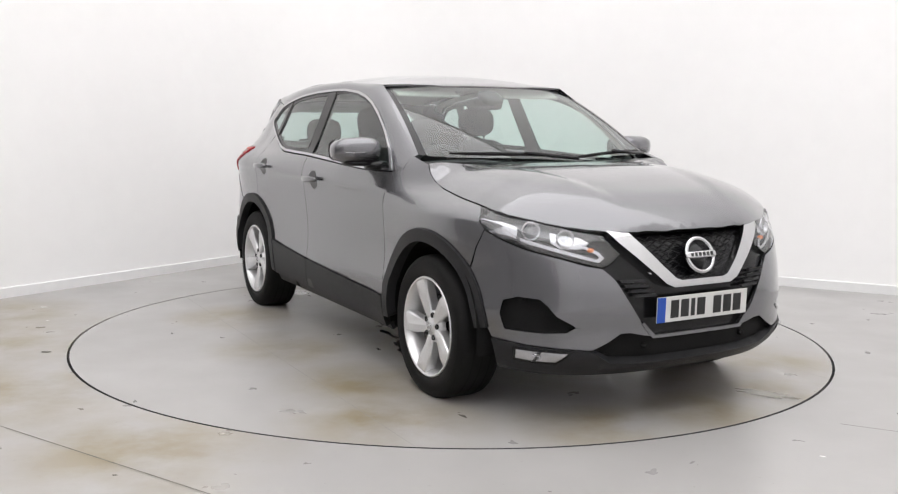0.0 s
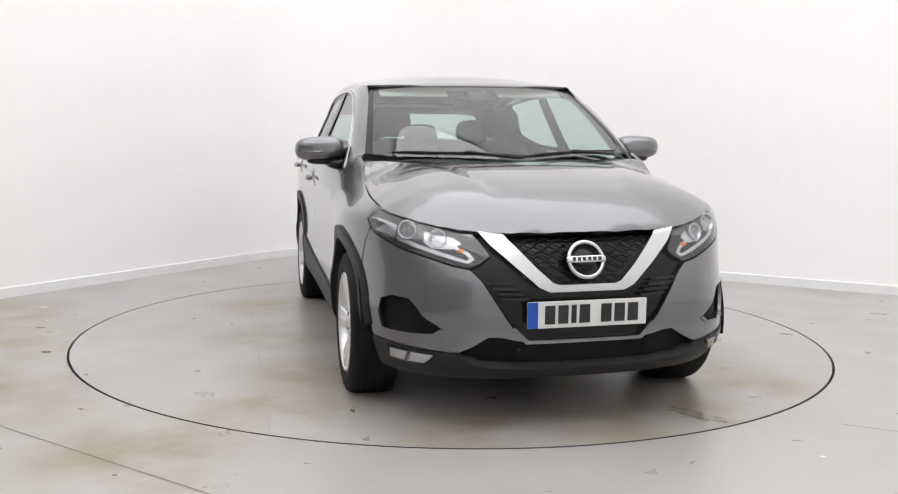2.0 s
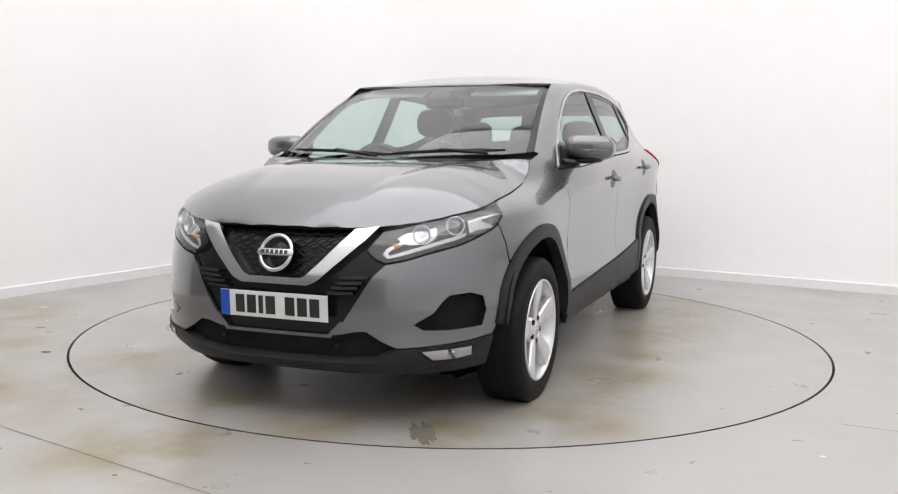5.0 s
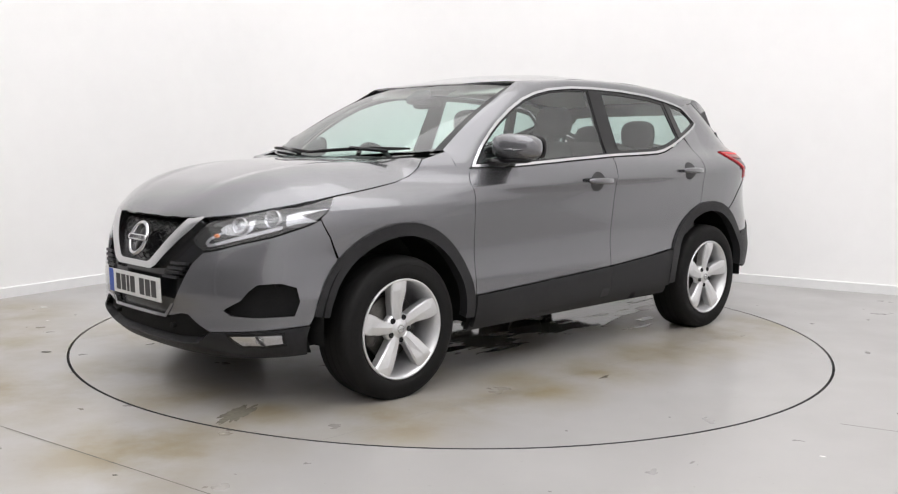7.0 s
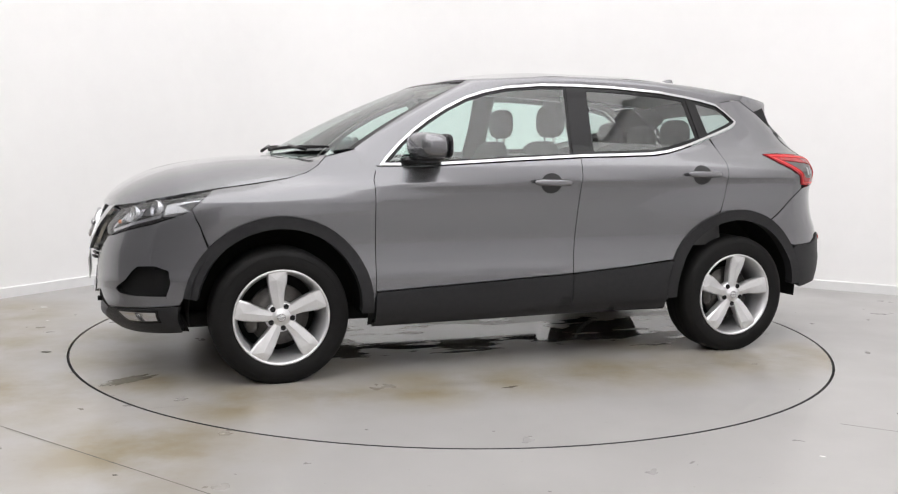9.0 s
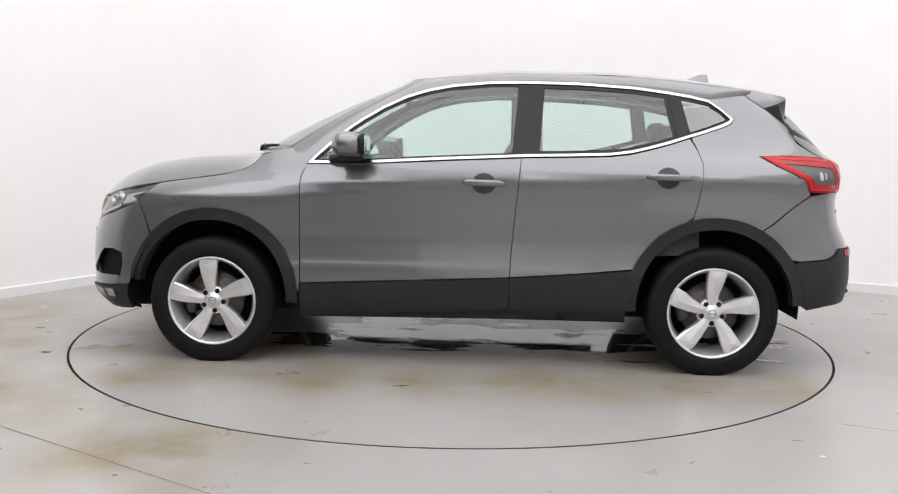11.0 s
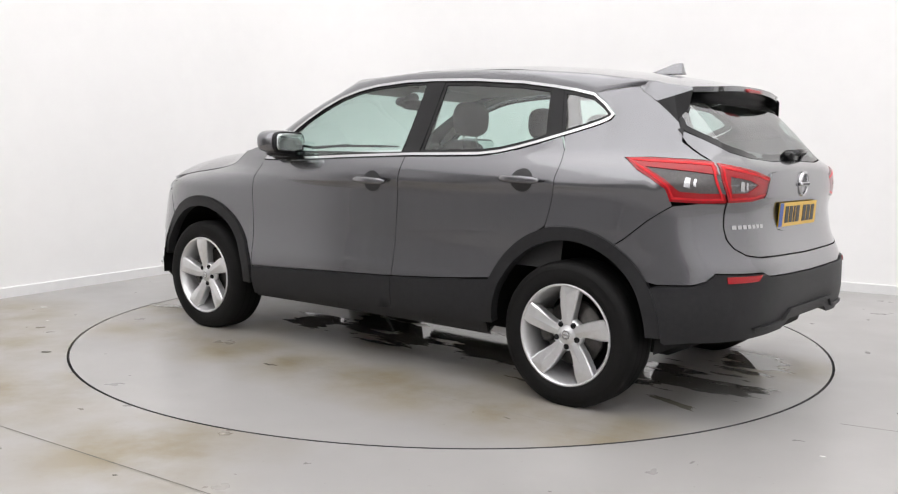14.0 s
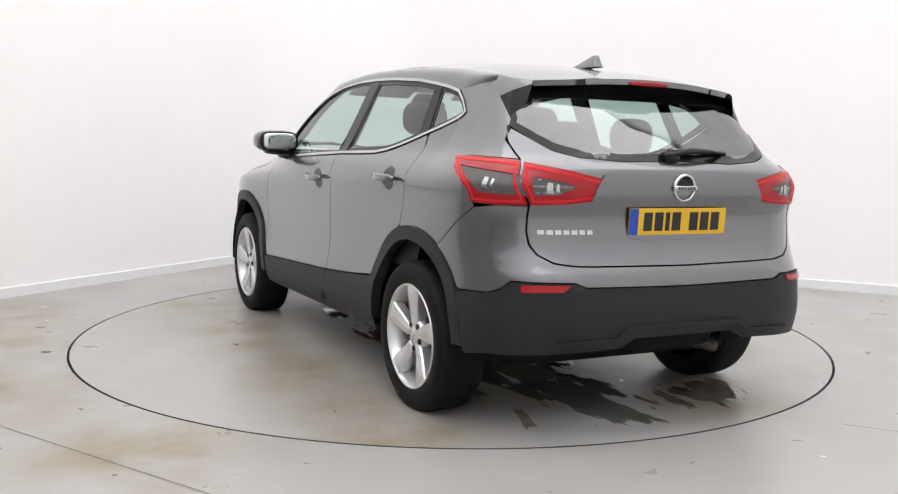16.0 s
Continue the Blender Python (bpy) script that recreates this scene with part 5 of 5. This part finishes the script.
for mir, side in SIDES:
    part("reflector", panel([R(0.745, 0.635), R(0.575, 0.638), R(0.60, 0.614), R(0.745, 0.608)], skin_rear, 0.017, 0.012, 0.02, mirror=mir), RED_LENS, rear_bumper, "red reflector")
part("tow_cover", moved(soft_box(0.05, 0.5, 0.1, 5, 16), Matrix.Translation((-2.0, 0, 0.38))), UNDER, rear_bumper)
part("exhaust", tube([(-1.45, -0.4, 0.27), (-1.88, -0.4, 0.285)], 0.028, 14), ALLOY_DARK, rear_bumper)

# front wipers
for y0, y1, x1 in ((-0.62, 0.08, 1.03), (0.02, 0.62, 0.97)):
    w = new("front_wiper")
    w.parent = car
    pts = [skin_screen((y0 / 0.742 + (y1 - y0) / 0.742 * k / 6, 0.012 + 0.03 * math.sin(k / 6 * 3.1))) + Vector((0.012, 0, 0.014)) for k in range(7)]
    part("wiper_blade", tube(pts, 0.0085, 8, 1.0, [0.6, 1, 1, 1, 1, 1, 0.6]), RUBBER, w)
    part("wiper_arm", tube([pts[3] + Vector((0.01, 0, 0.008)), pts[5] + Vector((0.05, 0.05, -0.012))], 0.009, 8), GLOSS_BLACK, w)

# ------------------------------------------------------------ inside


def seat(x, y, w, rear=False):
    st = new("seat")
    st.parent = car
    st["label"] = "dark cloth car seat"
    part("cushion", moved(soft_box(0.5, w, 0.16, 4, 18), Matrix.Translation((x + 0.05, y, 0.60))), FABRIC, st)
    part("backrest", moved(soft_box(0.15, w, 0.62, 4, 20, lambda c: Vector((c.x - 0.25 * c.z, c.y * (1 - 0.2 * smooth((c.z) / 0.3)), c.z))), Matrix.Translation((x - 0.25, y, 0.88))), FABRIC, st)
    return st


def headrest(st, x, y, z, w=0.25):
    h = part("headrest", moved(soft_box(0.11, w, 0.19, 3, 18), Matrix.Translation((x, y, z))), FABRIC, st)
    for d in (-0.06, 0.06):
        part("post", tube([(x + 0.01, y + d, z - 0.19), (x, y + d, z - 0.05)], 0.007, 8), SATIN, h)


for y in (0.37, -0.37):
    headrest(seat(0.02, y, 0.5), -0.36, y, 1.305, 0.26)
bench = seat(-0.82, 0.0, 1.25)
for y in (0.40, 0.0, -0.40):
    headrest(bench, -1.20, y, 1.235 - (0.03 if y == 0 else 0), 0.25)
dash = part("dashboard", moved(soft_box(0.5, 1.42, 0.3, 5, 26, lambda c: Vector((c.x - 0.12 * (abs(c.y) / 0.7) ** 2, c.y, c.z + (0.02 if c.y < -0.15 and c.x < 0 else 0)))), Matrix.Translation((0.75, 0, 0.925))), DASH, car, "dark dashboard")
wheel = bmesh.new()
n, k = 32, 8
for i in range(n):
    for j in range(k):
        a, b = 2 * math.pi * i / n, 2 * math.pi * j / k
        wheel.verts.new(((0.016 * math.cos(b) + 0.18) * math.cos(a), (0.016 * math.cos(b) + 0.18) * math.sin(a), 0.016 * math.sin(b)))
wheel.verts.ensure_lookup_table()
for i in range(n):
    for j in range(k):
        wheel.faces.new([wheel.verts[q] for q in (i * k + j, ((i + 1) % n) * k + j, ((i + 1) % n) * k + (j + 1) % k, i * k + (j + 1) % k)])
sw = part("steering_wheel", moved(wheel, Matrix.Translation((0.43, -0.37, 1.0)) @ pose(0, 0, 0, 0, -65, 0)), DASH, car, "dark steering wheel")
part("wheel_boss", moved(soft_box(0.06, 0.33, 0.1, 3, 16), Matrix.Translation((0.44, -0.37, 1.0)) @ pose(0, 0, 0, 0, 25, 0)), DASH, sw)
part("rear_view_mirror", moved(soft_box(0.04, 0.24, 0.065, 4, 18), Matrix.Translation((0.36, 0, 1.405))), GLOSS_BLACK, car, "black rear-view mirror")
part("sensor_box", moved(soft_box(0.12, 0.14, 0.05, 4, 16), Matrix.Translation((0.43, 0, 1.44)) @ pose(0, 0, 0, 0, 30, 0)), DASH, car)
for y in (0.35, -0.35):
    part("sun_visor", moved(box(-0.07, -0.2, -0.008, 0.07, 0.2, 0.008, 0.006), Matrix.Translation((0.27, y, 1.475)) @ pose(0, 0, 0, 0, 22, 0)), LINER, car)
part("rear_shelf", box(-1.75, -0.6, 0.97, -1.28, 0.6, 0.99, 0.008), FABRIC, car)
for mir, side in SIDES:
    sg = -1 if mir else 1
    part("door_card", strip([(x, sg * (half_width(x, 1.03) - 0.06), 0.6) for x in np.linspace(0.8, -1.25, 9)], [(x, sg * (half_width(x, 1.16) - 0.05), 1.04 + 0.04 * smooth((0.5 - x) / 1.0) + 0.05 * smooth((-0.8 - x) / 0.4)) for x in np.linspace(0.8, -1.25, 9)], 2), DASH, car)
    part("inner_quarter", strip([(x, sg * (half_width(x, 1.1) - 0.05), 0.95) for x in np.linspace(-1.2, -1.8, 6)], [(x, sg * (half_width(x, 1.25) - 0.05), 1.2 + 0.06 * k / 5) for k, x in enumerate(np.linspace(-1.2, -1.75, 6))], 2), DASH, car)
    part("inner_rail", strip([(x, sg * (half_width(x, z) - 0.03), z) for x, z in DLO[1:17]], [(x, sg * (half_width(x, z) - 0.09), z + 0.02) for x, z in DLO[1:17]], 2), LINER, car)
    part("inner_pillar", strip([(-0.27, sg * (half_width(-0.3, z) - 0.02), z) for z in np.linspace(0.9, 1.49, 6)], [(-0.42, sg * (half_width(-0.3, z) - 0.02), z) for z in np.linspace(0.9, 1.49, 6)], 2), DASH, car)

# the body leans a little on its springs
LEAN = pose(0, 0, 0.308, 1.0, 0, 0) @ pose(0, 0, -0.3)
for child in car.children:
    child.matrix_basis = LEAN

# ------------------------------------------------------------ wheels


def build_wheel():
    w = new("wheel")
    w["label"] = "black tyre on a silver five-spoke alloy rim"
    W2 = 0.108
    tyre = new("tyre", mesh_of("tyre", lathe([(0.236, W2 - 0.004), (0.245, W2 + 0.004), (0.27, W2 + 0.010), (0.298, W2 + 0.008), (0.326, W2 - 0.001), (0.337, W2 - 0.016), (0.342, W2 - 0.04), (0.342, -W2 + 0.04), (0.338, -W2 + 0.015), (0.29, -W2 - 0.006), (0.236, -W2)], 72), RUBBER))
    tyre.parent = w
    for k in range(3):
        g = part("tread_groove", lathe([(0.3425, -0.05 + 0.045 * k), (0.3425, -0.042 + 0.045 * k)], 60), UNDER, tyre)
    part("bead_line", lathe([(0.302, W2 + 0.0086), (0.304, W2 + 0.0095), (0.306, W2 + 0.0082)], 60), RUBBER, tyre)
    rim = new("rim", mesh_of("rim", lathe([(0.239, W2 - 0.004), (0.2385, W2 + 0.004), (0.234, W2 + 0.007), (0.228, W2 + 0.003), (0.222, W2 - 0.012), (0.212, W2 - 0.03), (0.2, -0.02), (0.2, -0.09)], 72), ALLOY))
    rim.parent = w
    # a spoke: narrow at the hub, broad and skewed at the rim, its face ridged
    for k in range(5):
        outline = [(-0.022, 0.045), (-0.034, 0.10), (-0.058, 0.17), (-0.07, 0.222), (-0.02, 0.231), (0.028, 0.229), (0.035, 0.19), (0.036, 0.13), (0.028, 0.045)]
        bm = bmesh.new()
        top, mid, low = [], [], []
        for x, z in outline:
            r = math.hypot(x, z)
            y = W2 - 0.022 + 0.022 * smooth((r - 0.05) / 0.17)
            top.append(bm.verts.new((x * 0.86, y, z)))
            mid.append(bm.verts.new((x, y - 0.008, z)))
            low.append(bm.verts.new((x * 0.95, y - 0.05, z)))
        spine = [bm.verts.new((-0.002 - 0.05 * max(0, zz - 0.1), W2 - 0.019 + 0.022 * smooth((zz - 0.05) / 0.17) + 0.003, zz)) for zz in (0.05, 0.12, 0.19)]
        chain = [(0, spine[0]), (1, spine[1]), (2, spine[2]), (3, spine[2]), (4, spine[2]), (5, spine[2]), (6, spine[2]), (7, spine[1]), (8, spine[0])]
        for i in range(8):
            a, b = chain[i], chain[i + 1]
            if a[1] is b[1]:
                bm.faces.new((top[i], top[i + 1], a[1]))
            else:
                bm.faces.new((top[i], top[i + 1], b[1], a[1]))
        bm.faces.new((top[8], top[0], spine[0]))
        for i in range(9):
            j = (i + 1) % 9
            bm.faces.new((top[i], mid[i], mid[j], top[j]))
            bm.faces.new((mid[i], low[i], low[j], mid[j]))
        bmesh.ops.recalc_face_normals(bm, faces=bm.faces[:])
        part("spoke", moved(bm, pose(0, 0, 0, 0, 72 * k, 0)), ALLOY, rim, smooth=False)
        a = radians(72 * k + 36)
        # nuts coloured black to stand for the shade in their holes
        part("nut_hole_shade", moved(lathe([(0.0, 0.014), (0.007, 0.014), (0.0125, 0.016), (0.0135, 0.013), (0.0135, -0.02)], 14), Matrix.Translation((0.056 * math.sin(a), W2 - 0.034, 0.056 * math.cos(a)))), GLOSS_BLACK, rim, "wheel nut coloured black for the shade in its hole")
    part("hub", lathe([(0.0, W2 - 0.012), (0.026, W2 - 0.013), (0.03, W2 - 0.018), (0.05, W2 - 0.022), (0.075, W2 - 0.028), (0.078, W2 - 0.06)], 40), ALLOY, rim)
    part("cap_ring", lathe([(0.014, W2 - 0.011), (0.018, W2 - 0.0095), (0.022, W2 - 0.0115)], 28), CHROME, rim)
    part("cap_bar", moved(box(-0.02, 0, -0.004, 0.02, 0.002, 0.004, 0.0008), Matrix.Translation((0, W2 - 0.0115, 0))), CHROME, rim)
    part("brake_disc", lathe([(0.0, 0.02), (0.15, 0.02), (0.152, 0.01), (0.152, -0.01), (0.0, -0.01)], 40), ALLOY_DARK, w, "dull steel brake disc")
    part("caliper", moved(soft_box(0.07, 0.08, 0.16, 4, 14), Matrix.Translation((0.14, 0.01, 0.02))), ALLOY_DARK, w)
    part("wheel_well", lathe([(0.0, -0.085), (0.205, -0.085)], 32), UNDER, w)
    return w


first = build_wheel()
spots = [(WHEEL_X, 1, 10), (-WHEEL_X, 1, 0), (WHEEL_X, -1, 25), (-WHEEL_X, -1, 40)]
for i, (wx, sg, roll) in enumerate(spots):
    m = Matrix.Translation((wx, sg * 0.783, WHEEL_Z)) @ (pose(0, 0, 0, 0, roll, 0) if sg > 0 else pose(0, 0, 0, 0, roll, 180))
    if i == 0:
        first.matrix_basis = m
        wh = first
    else:
        wh = copy_thing(first, m)
    wh.parent = car


def motions():
    """The turntable turns about its axis and carries the car round with it."""
    walk(turntable, [(t, pose(0, 0, 0, 0, 0, a)) for t, a in HEADING])
    walk(car, [(t, pose(0, 0, 0, 0, 0, a) @ pose(*CAR_OFFSET, 0)) for t, a in HEADING])


motions()
